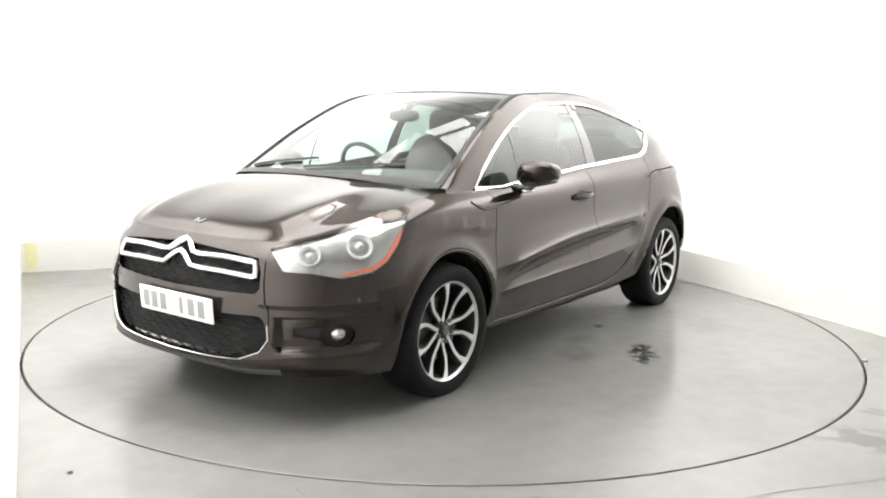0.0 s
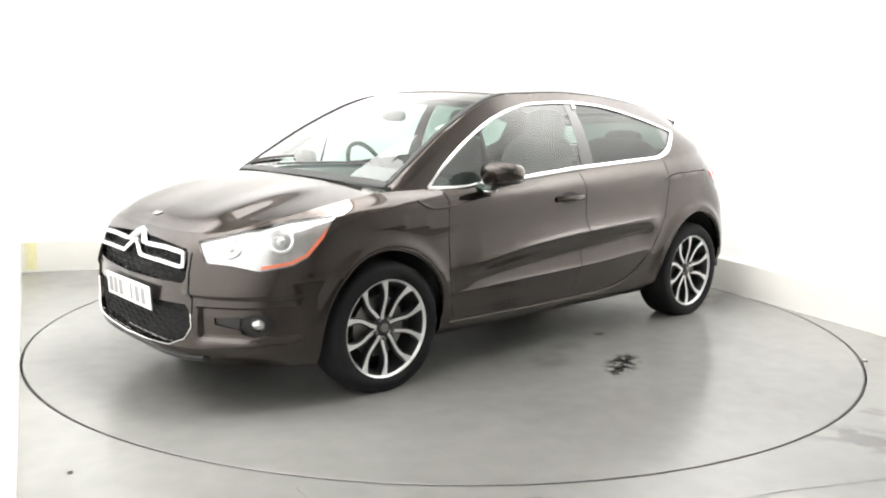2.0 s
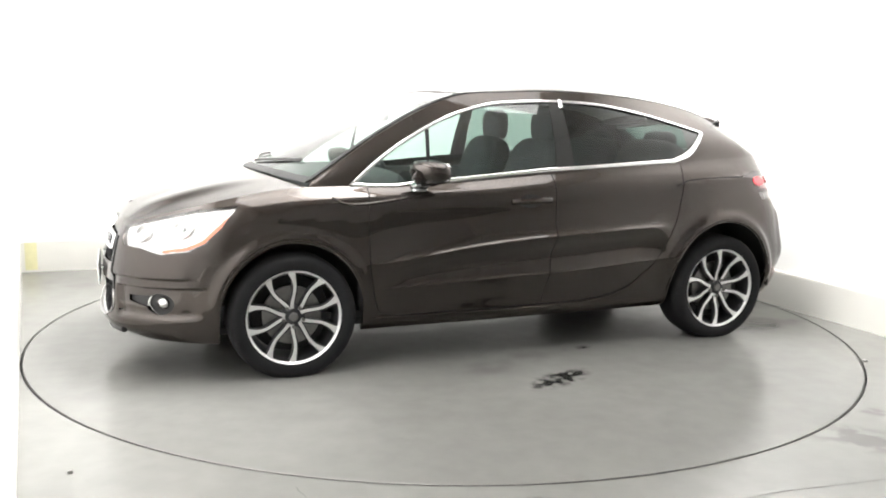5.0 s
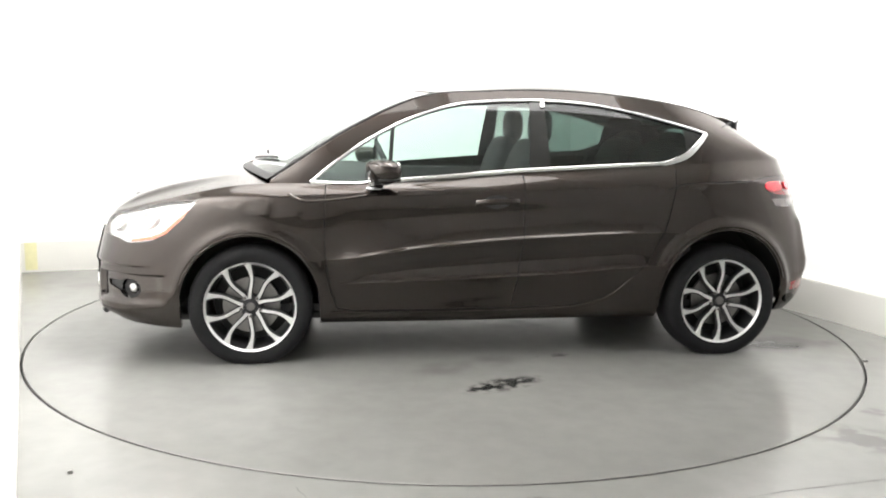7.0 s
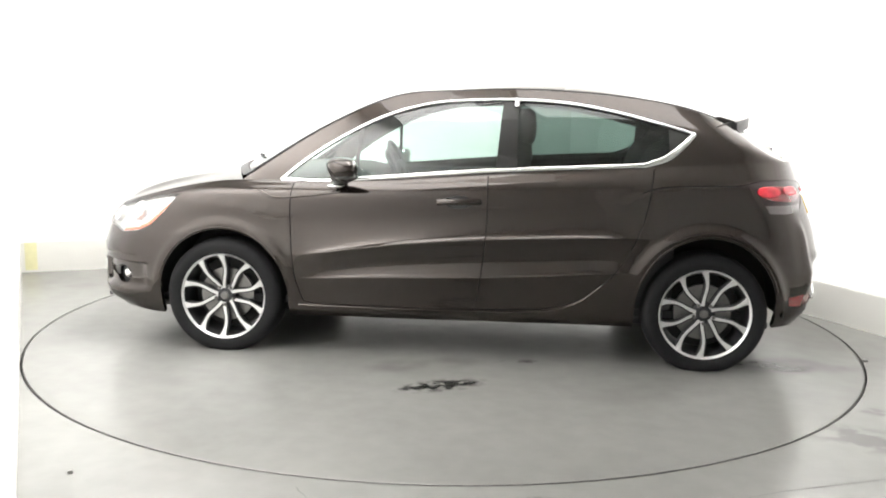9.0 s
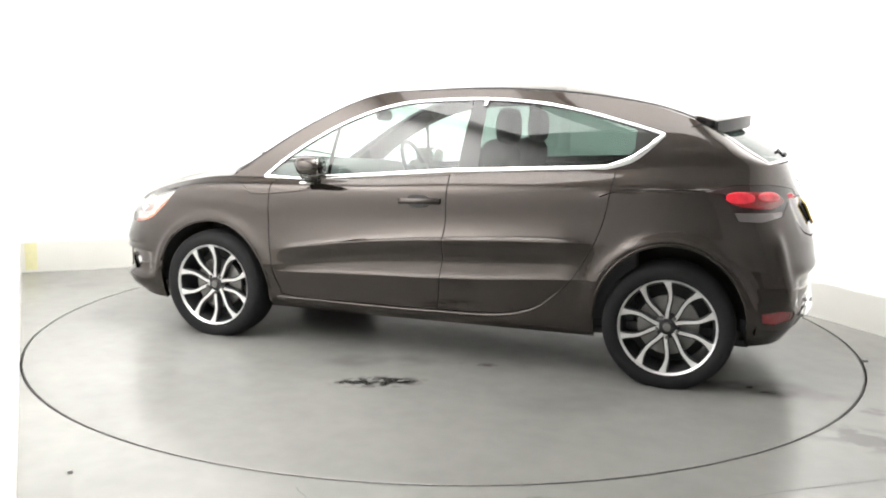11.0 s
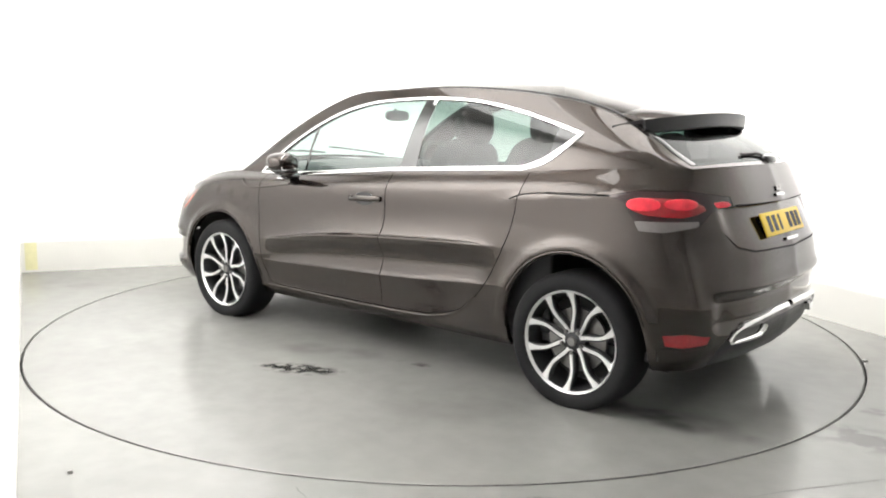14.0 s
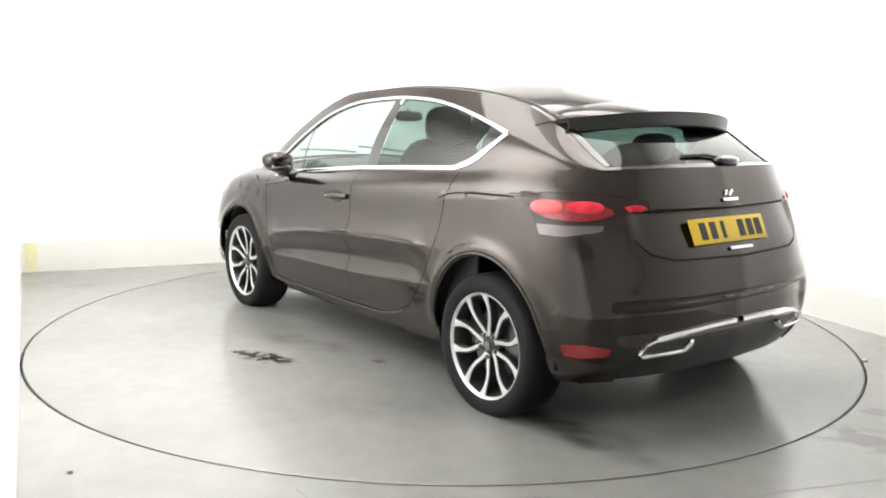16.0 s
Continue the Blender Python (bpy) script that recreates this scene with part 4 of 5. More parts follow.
def dense(points, step=0.03):
    out = []
    for i in range(len(points) - 1):
        a, b = Vector(points[i]), Vector(points[i + 1])
        n = max(1, int((b - a).length / step))
        out += [a.lerp(b, k / n) for k in range(n)]
    return out + [Vector(points[-1])]


def trim(bm, line, half, proud=0.006, grow=None):
    """A half-round strip along (x, z) points of the side."""
    rows = []
    pts = dense(line)
    for i, p in enumerate(pts):
        a, b = pts[max(i - 1, 0)], pts[min(i + 1, len(pts) - 1)]
        t = (b - a).normalized()
        co, n = hit_side(p.x, p.y)
        t3 = Vector((t.x, 0, t.y))
        t3 = (t3 - n * t3.dot(n)).normalized()
        s = n.cross(t3).normalized()
        h = half * (grow(p) if grow else 1.0)
        rows.append([bm.verts.new(co + s * q * h + n * o) for q, o in ((-1, -.004), (-.95, proud * .55), (-.45, proud), (.45, proud), (.95, proud * .55), (1, -.004))])
    for r0, r1 in zip(rows, rows[1:]):
        for j in range(5):
            bm.faces.new((r0[j], r0[j + 1], r1[j + 1], r1[j]))
    bm.faces.new(rows[0])
    bm.faces.new(rows[-1][::-1])


def swell(p):
    return 1.0 + 0.75 * max(0.0, 1 - abs(p.x - 2.40) / 0.17)


both("window_trim_top", lambda bm: trim(bm, top_line, .009), CHROME, None, "bright chrome window trim")
both("window_trim_foot", lambda bm: trim(bm, low_line, .011, .007, swell), CHROME, None, "bright chrome window trim")
both("pillar_clip", lambda bm: trim(bm, [(1.592, 1.372), (1.596, 1.415)], .012, .009), CHROME, None, "small chrome clip at the pillar's head")
both("sill_line", lambda bm: trim(bm, smooth_line([(.42, .268), (1.0, .264), (1.40, .268), (1.74, .282), (1.94, .336), (2.07, .440)], 4), .005, .006), PAINT, None, "bright ridge along the doors' lower edge")
both("wing_crease", lambda bm: trim(bm, smooth_line([(.20, .905), (.26, .872), (.34, .866), (.48, .880), (.66, .905)], 4), .007, .006), PAINT, None, "raised crease on the front wing")


def arch_line(cx, rx, rz, a0, a1):
    return [(cx + (rx + .010) * math.cos(radians(a)), .313 + (rz + .010) * math.sin(radians(a))) for a in range(a0, a1 + 1, 6)]


both("arch_lip", lambda bm: trim(bm, arch_line(0.0, .362, .372, 0, 162), .007, .006), PAINT, None, "rolled lip of the front wheel arch")
both("arch_lip", lambda bm: trim(bm, arch_line(2.613, .366, .402, 18, 180), .007, .007), PAINT, None, "rolled lip of the rear wheel arch")


def handle(bm):
    pts = [hit_side(x, z) for x, z in ((1.19, .862), (1.22, .866), (1.30, .869), (1.38, .871), (1.42, .870))]
    sweep(bm, [p + n * o for (p, n), o in zip(pts, (.004, .026, .034, .028, .006))], oval(.009, .016, 10), up=[Vector((0, 0, 1))] * 5)


# Flush black patch: the shade of the handle's hollow, put in as colour.
def handle_shade(bm):
    rows = []
    c, n = hit_side(1.30, .866)
    for r, d in ((1.0, .0015), (.8, .001), (.5, .0008), (.02, .0008)):
        rows.append([])
        for k in range(24):
            a = 2 * math.pi * k / 24
            p, m = hit_side(1.30 + .075 * r * math.cos(a), .866 + .036 * r * math.sin(a))
            rows[-1].append(bm.verts.new(p + m * d))
    for r0, r1 in zip(rows, rows[1:]):
        for k in range(24):
            bm.faces.new((r0[k], r0[(k + 1) % 24], r1[(k + 1) % 24], r1[k]))


both("handle_shade", handle_shade, PLASTIC, None, "dark flush patch for the shaded hollow behind the door handle")
both("door_handle", handle, PAINT, None, "brown door handle")


def blob(bm, center, size, power=2.6, nu=20, nv=14, skew=None):
    """A rounded block (superellipsoid)."""
    rows = []

    def sp(v, e):
        return math.copysign(abs(v) ** e, v)

    e = 2.0 / power
    for j in range(nv + 1):
        la = -math.pi / 2 + math.pi * j / nv
        row = []
        for i in range(nu):
            lo = 2 * math.pi * i / nu
            p = Vector((sp(math.cos(la), e) * sp(math.cos(lo), e) * size[0], sp(math.cos(la), e) * sp(math.sin(lo), e) * size[1], sp(math.sin(la), e) * size[2]))
            if skew:
                p = skew(p)
            row.append(bm.verts.new(p + Vector(center)))
        rows.append(row)
    for j in range(nv):
        for i in range(nu):
            bm.faces.new((rows[j][i], rows[j][(i + 1) % nu], rows[j + 1][(i + 1) % nu], rows[j + 1][i]))
    bmesh.ops.remove_doubles(bm, verts=bm.verts[:], dist=1e-5)
    return bm


def mirror_skew(p):
    k = (p.y + .11) / .22          # 0 at the outer end
    q = p.copy()
    q.z *= .66 + .34 * k
    q.x = q.x + .05 * (1 - k) + (-.25 * q.z if q.x < 0 else 0)
    q.z += -.02 * k
    return q


mirrors = both("door_mirror", lambda bm: blob(bm, (.665, -.945, 1.035), (.085, .105, .080), 2.5, 24, 16, mirror_skew), PAINT, None, "brown door mirror housing")
both("mirror_band", lambda bm: blob(bm, (.672, -.935, .992), (.078, .098, .022), 2.5, 24, 8, lambda p: Vector((p.x + .05 * (.5 - p.y / .2), p.y, p.z))), GLOSSBLACK, None, "black lower part of the mirror")


def mirror_pane(bm):
    rows = [[], []]
    for k in range(28):
        a = 2 * math.pi * k / 28
        y, z = math.copysign(abs(math.cos(a)) ** .7, math.cos(a)) * .076, math.copysign(abs(math.sin(a)) ** .7, math.sin(a)) * .052
        for j, o in enumerate((0, .012)):
            rows[j].append(bm.verts.new((.740 + .03 * (y < 0) * abs(y) / .085 + o - .006, -.945 + y, 1.03 + z)))
    bm.faces.new(rows[1])
    bm.faces.new(rows[0][::-1])
    for k in range(28):
        bm.faces.new((rows[0][k], rows[0][(k + 1) % 28], rows[1][(k + 1) % 28], rows[1][k]))


both("mirror_glass", mirror_pane, MIRRORGLASS, None, "silvered mirror glass")
both("mirror_foot", lambda bm: sweep(bm, [Vector((.66, -.955, .985)), Vector((.66, -.90, .955)), Vector((.66, -.855, .945)), Vector((.66, -.81, .955))], oval(.035, .020, 12)), GLOSSBLACK, None, "black mirror foot")
both("mirror_lamp", lambda bm: blob(bm, (.645, -.905, .938), (.045, .030, .010), 2.4, 16, 8), LAMPSILVER, None, "silver strip below the mirror")


# grille, badges and plates at the front
def end_strip(bm, pts, half, proud=0.012, rear=False):
    """A strip along (w, z) points of the front or rear; w may be negative."""
    rows = []
    ps = dense(pts, .025)
    for i, p in enumerate(ps):
        a, b = ps[max(i - 1, 0)], ps[min(i + 1, len(ps) - 1)]
        co, n = hit_end(abs(p.x), p.y, rear)
        co, n = co.copy(), n.copy()
        if p.x < 0:
            co.y, n.y = -co.y, -n.y
        t = Vector((0, -(b - a).x, (b - a).y)).normalized()
        t = (t - n * t.dot(n)).normalized()
        s = n.cross(t).normalized()
        rows.append([bm.verts.new(co + s * q * half + n * o) for q, o in ((-1, -.02), (-1, proud * .5), (-.5, proud), (.5, proud), (1, proud * .5), (1, -.02))])
    for r0, r1 in zip(rows, rows[1:]):
        for j in range(5):
            bm.faces.new((r0[j], r0[j + 1], r1[j + 1], r1[j]))
    bm.faces.new(rows[0])
    bm.faces.new(rows[-1][::-1])


def mirror_line(pts):
    return [(-w, z) for w, z in pts[::-1]] + [p for p in pts if p[0] > 0]


up_bar = mirror_line([(0, .752), (.035, .738), (.085, .700), (.13, .698), (.30, .702), (.462, .695)])
low_bar = mirror_line([(0, .700), (.035, .686), (.095, .643), (.15, .640), (.30, .640), (.480, .632)])
for line in (up_bar, low_bar):
    bm = bmesh.new()
    end_strip(bm, line, .0115, .014)
    car_part("grille_chrome_bar", bm, CHROME, CAR, "chrome grille bar with a chevron")
both("grille_bar_end", lambda bm: end_strip(bm, [(.467, .698), (.481, .665), (.483, .630)], .012, .014), CHROME, None, "chrome end of the grille bars")
lip = [(0, .264), (.20, .268), (.42, .281), (.52, .322), (.559, .378), (.556, .44)]
bm = bmesh.new()
end_strip(bm, mirror_line(lip), .0035, .006)
car_part("lower_grille_trim", bm, CHROME, CAR, "thin chrome line round the lower grille")
bm = bmesh.new()
end_strip(bm, mirror_line([(0, .222), (.25, .224), (.45, .230), (.60, .242)]), .014, .016)
car_part("chin_lip", bm, PLASTIC, CAR, "black lip below the front bumper")
both("grille_side_trim", lambda bm: end_strip(bm, [(.512, .70), (.522, .62), (.555, .50), (.558, .44)], .005, .006), GLOSSBLACK, None)
for z0, z1, wide in ((.275, .46, .57), (.55, .745, .53)):
    bm = bmesh.new()
    rows = []
    for k in range(25):
        w = -wide + 2 * wide * k / 24
        rows.append([])
        for z in (z0, (z0 + z1) / 2, z1):
            co, n = hit_end(abs(w), z)
            rows[-1].append(bm.verts.new((co.x + .05, -w, z)))
    for a, b in zip(rows, rows[1:]):
        for j in range(2):
            bm.faces.new((a[j], a[j + 1], b[j + 1], b[j]))
    car_part("grille_backing", bm, DARK, CAR, "black backing of the grille")
    n = int((z1 - z0) / .021)
    for r in range(n + 1):
        z = z0 + (z1 - z0) * r / n
        bm = bmesh.new()
        pts = []
        for k in range(61):
            w = -wide + .01 + (2 * wide - .02) * k / 60
            zz = z + .0075 * math.sin(2 * math.pi * w / .085 + math.pi * r)
            co, _ = hit_end(abs(w), min(max(zz, .26), .76))
            pts.append(Vector((co.x + .028, -w, zz)))
        sweep(bm, pts, oval(.005, .0035, 6))
        car_part("grille_rib", bm, RUBBER, CAR)


def plate(x, z, lean, mat, ink, rear, shift=0.0):
    sgn = 1 if rear else -1
    p = new("number_plate")
    p.parent = CAR
    p.location = (x - XC, shift, z)
    p.rotation_euler = (0, radians(lean) * sgn, 0)
    bm = bmesh.new()
    box(bm, (-.004, -.262, -.056), (.004, .262, .056), .003)
    part("plate", bm, mat, p, "plain number plate")
    if rear:
        bm = bmesh.new()
        box(bm, (-.050, -.225, -.048), (-.005, .225, .048), .004)
        part("plinth", bm, PAINT, p, "brown plinth behind the plate")
    for k, y in enumerate((-.185, -.115, -.045, .01, .085, .15, .21)):
        if k == 3:
            continue
        bm = bmesh.new()
        wide = .022 if k != 2 else .012
        box(bm, (sgn * .0045 - .001, y - wide, -.038), (sgn * .0045 + .001, y + wide, .038))
        part("plate_bar", bm, ink, p, smooth=False)
    p["label"] = "yellow rear number plate" if rear else "white front number plate"


plate(-.908, .470, 4, WHITEPLATE, GREYINK, False, -.035)
plate(3.251, .852, -24, YELLOW, INK, True, -.05)


def lying(name, w, z, rear, make, mat, label="", lift=.004):
    """A small badge that lies on the front or rear end."""
    co, n = hit_end(abs(w), z, rear)
    bm = bmesh.new()
    make(bm)
    q = n.to_track_quat("X", "Z").to_matrix().to_4x4()
    bm.transform(Matrix.Translation(co + n * lift) @ q)
    return car_part(name, bm, mat, CAR, label)


def bonnet_badge(bm):
    for a, b in (((-.03, .012), (.0, -.012)), ((.0, -.012), (.03, .012)), ((-.03, -.012), (-.01, .012))):
        sweep(bm, [Vector((0, *a)), Vector((0, *b))], oval(.004, .003, 6), up=[Vector((1, 0, 0))] * 2)


bm = bmesh.new()
bonnet_badge(bm)
bp, bn = BONNET.tree.ray_cast(Vector((-.735, -.001, 2)), Vector((0, 0, -1)))[:2]
bm.transform(Matrix.Translation(bp + bn * .004) @ bn.to_track_quat("X", "Z").to_matrix().to_4x4())
car_part("bonnet_badge", bm, CHROME, CAR, "small chrome bonnet badge")
lying("tailgate_badge", 0.0, 1.045, True, bonnet_badge, CHROME, "small chrome tailgate badge")
lying("tailgate_emblem", 0.0, .975, True, lambda bm: box(bm, (-.002, -.055, -.008), (.002, .055, .008), .002), CHROME, "narrow chrome emblem bar")
lying("plate_lamp_strip", 0.0, .78, True, lambda bm: box(bm, (-.002, -.08, -.008), (.004, .08, .008), .003), CHROME, "bright strip below the plate")

# headlamp bowls and fog lamps
for w, x, z, r in ((.64, -.67, .712, .043), (.745, -.49, .736, .052)):
    co = LOWER.surface((x, -w, z))
    nn = LOWER.normal(co)
    turn = Vector((-1, 0, 0)).rotation_difference(nn).to_matrix().to_4x4()

    def bowl(bm, r=r, at=co - nn * .030, turn=turn):
        lathe(bm, [(.0001, .0), (r * .45, .004), (r * .75, -.008), (r, -.030), (r * 1.08, -.030), (r * 1.08, .01)], 32, "x")
        bm.transform(Matrix.Translation(at) @ turn)
    both("lamp_bowl", bowl, ALLOY, None, "round bright lamp bowl")

    def bulb(bm, r=r, at=co - nn * .020):
        blob(bm, tuple(at), (r * .45, r * .45, r * .45), 2, 16, 10)
    both("lamp_lens", bulb, LENSBODY, None, "clear projector lens")


def tail_lobes(bm, spots):
    for x, w, z, half, high in spots:
        co = LOWER.surface((x, -w, z))
        nn = LOWER.normal(co)
        q = nn.to_track_quat("X", "Z").to_matrix().to_4x4()
        b2 = bmesh.new()
        blob(b2, (0, 0, 0), (.004, half, high), 2.3, 20, 12)
        b2.transform(Matrix.Translation(co) @ q)
        me = bpy.data.meshes.new("lobe")
        b2.to_mesh(me)
        b2.free()
        bm.from_mesh(me)
        bpy.data.meshes.remove(me)


for spots in ([(2.905, .808, .950, .072, .030)], [(3.01, .702, .940, .078, .026)], [(3.138, .535, .953, .026, .011)]):
    both("tail_lamp_lobe", lambda bm: tail_lobes(bm, spots), REDLENS, None, "bright red lamp lobe")


def fog(bm):
    lathe(bm, [(.0001, -.012), (.018, -.010), (.030, .0), (.034, .006), (.034, .03)], 28, "x")
    bm.transform(Matrix.Translation((-.619, -.750, .392)) @ Matrix.Rotation(radians(40), 4, "Z"))


both("fog_lamp", fog, LAMPSILVER, None, "round clear fog lamp")

def top_strip(bm, s0, s1, b, half, proud):
    """A flat-topped strip along the edge of windscreen, roof or rear window."""
    rows = []
    n = max(4, int((s1 - s0) * 8))
    for k in range(n + 1):
        s = s0 + (s1 - s0) * k / n
        p = [Vector((q[0], -q[1], q[2])) for q in (top_point(max(s - .05, 0), b), top_point(s, b), top_point(min(s + .05, 10), b))]
        t = (p[2] - p[0]).normalized()
        nn = TOP.normal(p[1])
        nn = (nn - t * nn.dot(t)).normalized()
        e = nn.cross(t).normalized()
        rows.append([bm.verts.new(p[1] + e * a * half + nn * o) for a, o in ((-1, -.012), (-.9, proud * .7), (-.5, proud), (.5, proud), (.9, proud * .7), (1, -.012))])
    for r0, r1 in zip(rows, rows[1:]):
        for j in range(5):
            bm.faces.new((r0[j], r0[j + 1], r1[j + 1], r1[j]))
    bm.faces.new(rows[0])
    bm.faces.new(rows[-1][::-1])


both("windscreen_seal", lambda bm: top_strip(bm, .05, 2.35, .958, .014, .006), PLASTIC, None, "black windscreen edge seal")
both("roof_moulding", lambda bm: top_strip(bm, 2.35, 7.2, .95, .008, .004), PLASTIC, None, "thin black roof moulding")
both("rear_window_seal", lambda bm: top_strip(bm, 7.3, 9.8, .935, .019, .002), GLOSSBLACK, None, "black border of the rear window")

# rear: spoiler, wiper, exhaust trim
def spoiler(bm, sides):
    rows = []
    for k in range(33):
        b = -1 + 2 * k / 32
        a = abs(b)
        w = .565 * b
        front = top_point(7.05, min(a, .995))
        zf = front[2]
        x0 = front[0] - .03
        x1 = 2.945 - .17 * a ** 2.6
        z1 = 1.360 - .045 * a ** 2.2
        drop = .010 + .004 * (1 - a)
        y = -w * 1.0
        rows.append([bm.verts.new(q) for q in ((x0, y, zf + .004), ((x0 + x1) / 2, y, (zf + z1) / 2 + .014), (x1 - .02, y, z1 + .004), (x1, y, z1 - .006),
                                               (x1 - .004, y, z1 - drop), (x1 - .05, y, z1 - drop - .008), ((x0 + x1) / 2 + .02, y, (zf + z1) / 2 - .05), (x0 + .05, y, zf - .045))])
    for r0, r1 in zip(rows, rows[1:]):
        for j in sides:
            bm.faces.new((r0[j], r0[(j + 1) % 8], r1[(j + 1) % 8], r1[j]))
    if 0 in sides:
        bm.faces.new(rows[0])
        bm.faces.new(rows[-1][::-1])
    else:
        bmesh.ops.delete(bm, geom=[v for v in bm.verts if not v.link_faces], context="VERTS")


bm = bmesh.new()
spoiler(bm, (0, 1, 2))
SPOILER = car_part("roof_spoiler", bm, PAINT, CAR, "brown roof spoiler above the rear window")
bm = bmesh.new()
spoiler(bm, (3, 4, 5, 6, 7))
car_part("underside", bm, PLASTIC, SPOILER, "black underside")


bm = bmesh.new()
sweep(bm, [Vector((2.915 - .155 * abs(y / .56) ** 2.6, y, 1.318 - .040 * abs(y / .56) ** 2.2)) for y in [-.56 + .04 * k for k in range(29)]], [(-.034, -.022), (.012, -.034), (.024, -.026), (.027, .036), (-.034, .020)])
car_part("spoiler_lip", bm, PLASTIC, CAR, "black underside lip of the spoiler")
def spoiler_blade(bm):
    """A black wedge that closes the gap between the rear pillar and the spoiler's end."""
    n, rows = 10, []
    for k in range(n + 1):
        t = k / n
        co, nn = hit_side(2.655 + .05 * t, 1.279)
        y = co.y - .004 + (-.563 - co.y) * t
        low = Vector((2.655 + .105 * t, y, 1.279 + .016 * t))
        high = Vector((2.655 + .112 * t, y, 1.284 + .034 * t))
        rows.append([bm.verts.new(p) for p in (low, high, high + Vector((0, .06, 0)), low + Vector((0, .06, 0)))])
    for r0, r1 in zip(rows, rows[1:]):
        for j in range(4):
            bm.faces.new((r0[j], r0[(j + 1) % 4], r1[(j + 1) % 4], r1[j]))
    bm.faces.new(rows[0])
    bm.faces.new(rows[-1][::-1])


both("spoiler_blade", spoiler_blade, PLASTIC, None, "black side blade of the spoiler", smooth=False)
bm = bmesh.new()
blob(bm, (3.12, .085, 1.137), (.03, .09, .022), 2.4, 16, 10)
car_part("rear_wiper_cover", bm, GLOSSBLACK, CAR, "black rear wiper cover")
bm = bmesh.new()
sweep(bm, [Vector((3.115, .10, 1.140)), Vector((3.09, -.03, 1.165)), Vector((3.08, -.18, 1.160))], oval(.008, .008, 8))
car_part("rear_wiper", bm, PLASTIC, CAR, "black rear wiper arm")
ex = [(0, .452), (.20, .447), (.40, .437), (.50, .425)]
bm = bmesh.new()
end_strip(bm, mirror_line(ex), .014, .016, True)
car_part("bumper_chrome_strip", bm, CHROME, CAR, "chrome strip across the rear bumper")
both("exhaust_trim", lambda bm: end_strip(bm, [(.47, .430), (.555, .405), (.582, .372), (.565, .360), (.36, .368), (.325, .388), (.315, .405)], .009, .016, True), CHROME, None, "chrome exhaust trim")
for ys in ((.56, .02), (.05, -.50)):
    pts = []
    for k in range(9):
        y = ys[0] + (ys[1] - ys[0]) * k / 8
        s = .10 + .16 * k / 8
        p = top_point(s, abs(y) / .74)
        pts.append(Vector((p[0], y, p[2] + .010)))
    bm = bmesh.new()
    sweep(bm, pts, [(-.007, -.008), (.007, -.008), (.004, .006), (-.004, .006)])
    car_part("front_wiper", bm, PLASTIC, CAR, "black windscreen wiper")
bm = bmesh.new()
rows = []
for k in range(25):
    b = -1 + k / 12
    rows.append([])
    for s, o in ((-.02, -.004), (.025, .003), (.07, -.002)):
        r = spline(RAIL, max(s, 0))
        p = top_point(max(s, 0), abs(b) * .97)
        rows[-1].append(bm.verts.new((p[0] + min(s, 0) * .8, math.copysign(p[1], b), p[2] + o + .004)))
for a, b in zip(rows, rows[1:]):
    for j in range(2):
        bm.faces.new((a[j], a[j + 1], b[j + 1], b[j]))
car_part("cowl", bm, PLASTIC, CAR, "black cowl below the windscreen")


# ---- cabin ----
def seat(x, y, rear=False):
    s = new("seat" if not rear else "rear_seat")
    s.parent = CAR
    s.location = (x - XC, y, 0)
    half = .275 if not rear else .34
    bm = bmesh.new()
    blob(bm, (.0, 0, .55), (.27, half, .09), 4, 20, 10)
    part("cushion", bm, CLOTH, s)
    bm = bmesh.new()
    blob(bm, (0, 0, 0), (.095, half * .96, .36), 4, 20, 14)
    bm.transform(Matrix.Translation((.30, 0, .84)) @ Matrix.Rotation(radians(17), 4, "Y"))
    part("backrest", bm, CLOTH, s)
    bm = bmesh.new()
    blob(bm, (.43, 0, 1.265 if not rear else 1.17), (.055, .15, .105 if not rear else .075), 3, 18, 12)
    part("headrest", bm, CLOTH, s)
    bm = bmesh.new()
    for yy in (-.05, .05):
        sweep(bm, [Vector((.39, yy, 1.10)), Vector((.42, yy, 1.20))], oval(.007, .007, 8), up=[Vector((0, 1, 0))] * 2)
    part("headrest_posts", bm, STEEL, s)
    s["label"] = "dark cloth car seat"


for y in (-.37, .37):
    seat(1.22, y)
    seat(2.05, y, True)
bm = bmesh.new()
blob(bm, (.42, 0, .90), (.33, .68, .12), 3.5, 28, 12)
car_part("dashboard", bm, CABIN, CAR, "dark dashboard")
bm = bmesh.new()
lathe(bm, [(.185 + .014 * math.cos(a), .014 * math.sin(a)) for a in [2 * math.pi * k / 10 for k in range(10)]], 40, "x", closed=True)
for a in (0, 180, 270):
    sweep(bm, [Vector((0, 0, 0)), Vector((0, .185 * math.cos(radians(a)), .185 * math.sin(radians(a))))], oval(.02, .01, 8), up=[Vector((1, 0, 0))] * 2)
blob(bm, (0, 0, 0), (.03, .06, .055), 3, 12, 8)
bm.transform(Matrix.Translation((.80, .37, .97)) @ Matrix.Rotation(radians(-24), 4, "Y"))
car_part("steering_wheel", bm, CABIN, CAR, "dark steering wheel")
bm = bmesh.new()
blob(bm, (.72, 0, 1.315), (.022, .11, .035), 3, 16, 10)
sweep(bm, [Vector((.72, 0, 1.32)), Vector((.70, 0, 1.36))], oval(.01, .01, 8), up=[Vector((0, 1, 0))] * 2)
car_part("rear_view_mirror", bm, CABIN, CAR, "dark interior mirror")
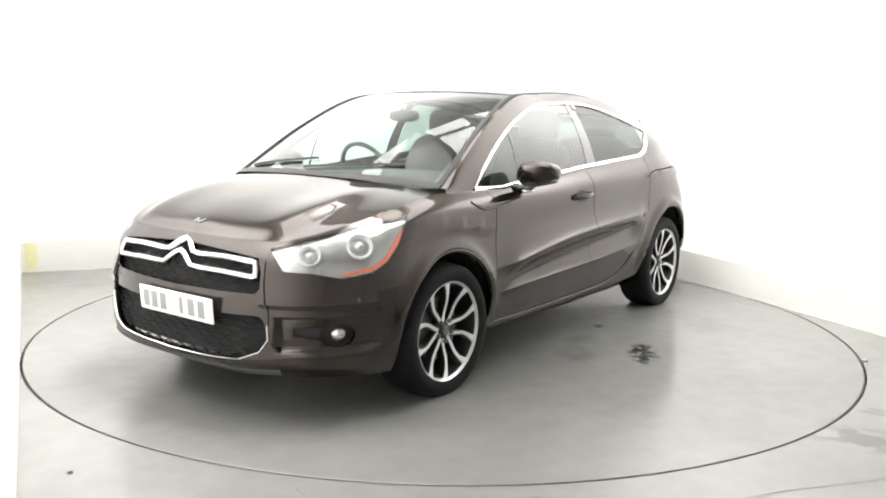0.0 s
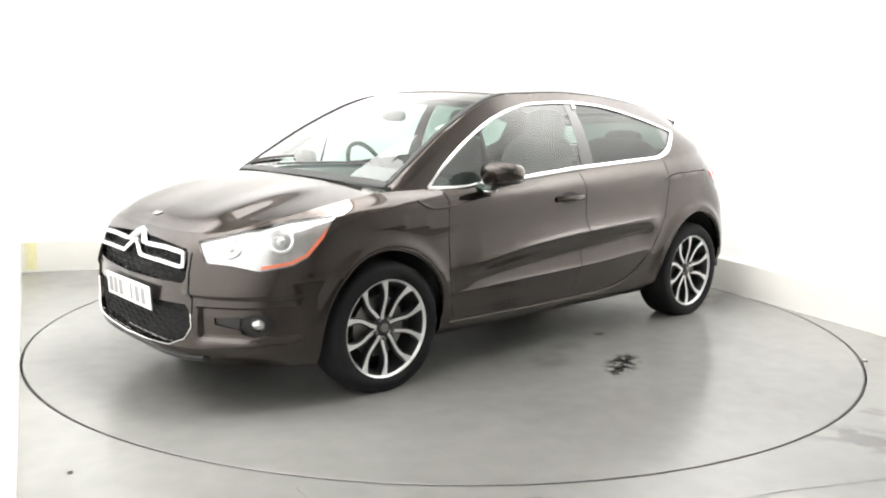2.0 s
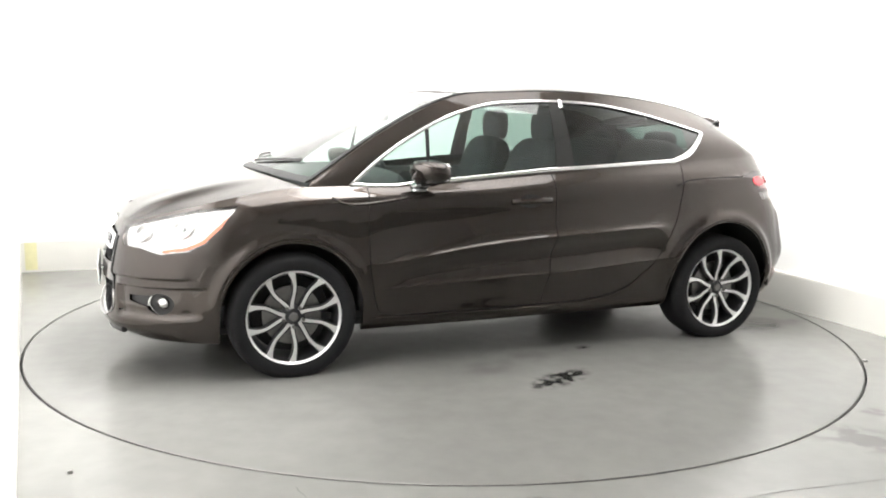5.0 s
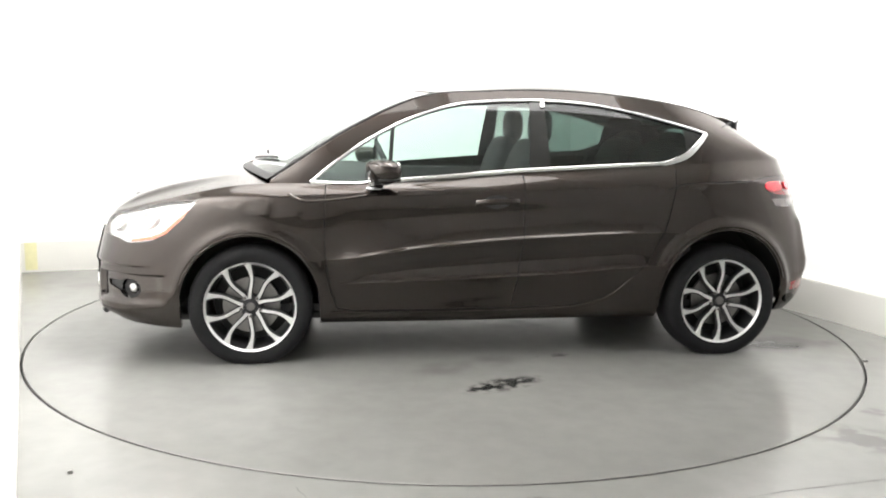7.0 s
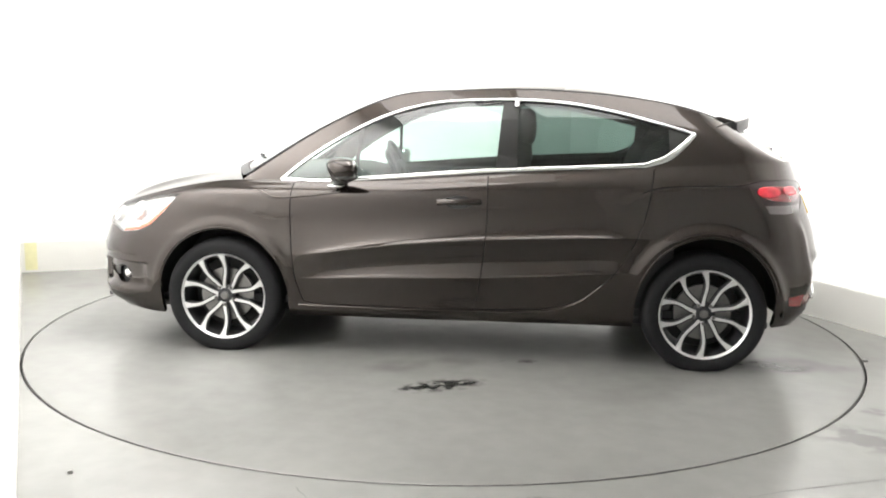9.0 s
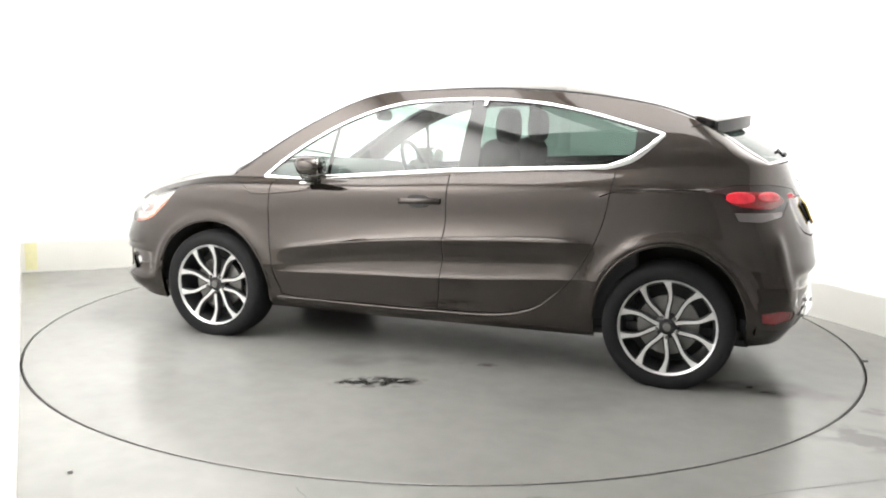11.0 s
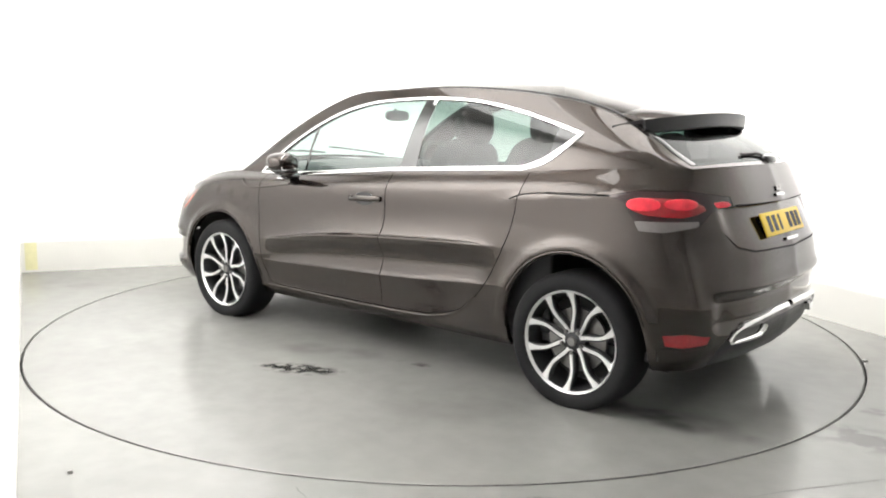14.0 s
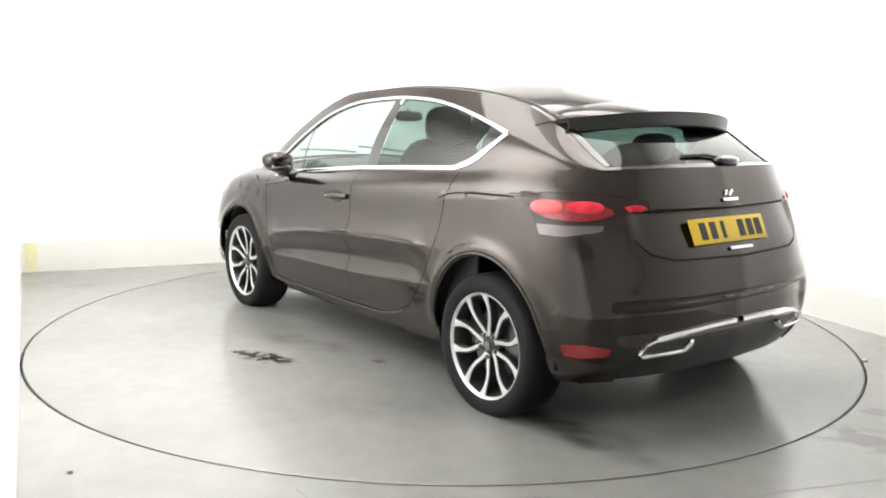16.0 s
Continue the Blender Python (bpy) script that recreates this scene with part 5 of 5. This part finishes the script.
bm = bmesh.new()
box(bm, (.1, -.78, .26), (2.95, .78, .30))
car_part("cabin_floor", bm, CABIN, CAR, "dark cabin floor", False)
bm = bmesh.new()
box(bm, (2.48, -.62, .98), (2.98, .62, 1.01), .008)
car_part("parcel_shelf", bm, CABIN, CAR, "dark parcel shelf", False)
both("door_card", lambda bm: box(bm, (.35, -.80, .30), (2.45, -.77, .965), .02), CABIN, None, "dark door lining")
bm = bmesh.new()
rows = []
for i in range(17):
    s = 2.35 + (7.25 - 2.35) * i / 16
    rows.append([])
    for k in range(13):
        b = -1 + k / 6
        p = top_point(s, abs(b) * .97)
        rows[-1].append(bm.verts.new((p[0], math.copysign(p[1], b), p[2] - .03)))
for a, b in zip(rows, rows[1:]):
    for j in range(12):
        bm.faces.new((a[j], a[j + 1], b[j + 1], b[j]))
car_part("headliner", bm, LINER, CAR, "grey roof lining")

# ---- small things on the floor ----
def bolt(x, y, r):
    bm = bmesh.new()
    lathe(bm, [(.0001, .010), (r * .7, .010), (r, .006), (r, -.002)], 6, "z", (0, 0, 0))
    ob = part("floor_bolt", bm, STEEL)
    ob.location = (x, y, 0)
    tagged(ob, "small dark steel bolt head in the studio floor", "bolt", "floor bolts")


bolt(-1.355, -2.42, .010)
bolt(2.362, -.774, .016)


def crack(pts, half):
    bm = bmesh.new()
    rows = []
    for i, p in enumerate(pts):
        a, b = Vector(pts[max(i - 1, 0)]), Vector(pts[min(i + 1, len(pts) - 1)])
        t = (b - a).normalized()
        n = Vector((-t.y, t.x)) * half * (0.6 + 0.8 * random.random())
        rows.append([bm.verts.new((p[0] + n.x, p[1] + n.y, .001)), bm.verts.new((p[0], p[1], .0016)), bm.verts.new((p[0] - n.x, p[1] - n.y, .001))])
    for r0, r1 in zip(rows, rows[1:]):
        for j in range(2):
            bm.faces.new((r0[j], r0[j + 1], r1[j + 1], r1[j]))
    tagged(part("floor_crack", bm, CRACK), "thin dark crack in the painted concrete floor", "crack", "floor cracks", "structure")


crack([(-.513, -2.50), (-.50, -2.53), (-.475, -2.56), (-.455, -2.60)], .003)
crack([(1.05, -2.55), (1.10, -2.512), (1.25, -2.455), (1.45, -2.40), (1.65, -2.345), (1.8, -2.30)], .002)


def motions():
    rows = [(0.0, 45.6), (0.25, 44.75), (0.5, 43.5), (0.75, 42.1), (1.0, 40.6)]
    rows += [(1.5 + .5 * k, 37.28 - 3.382 * k) for k in range(30)]
    walk(TABLE, [(t, pose(0, 0, 0, 0, 0, a)) for t, a in rows])
    walk(CAR, [(t, pose(0, 0, 0, 0, 0, a + 7.905)) for t, a in rows])


motions()
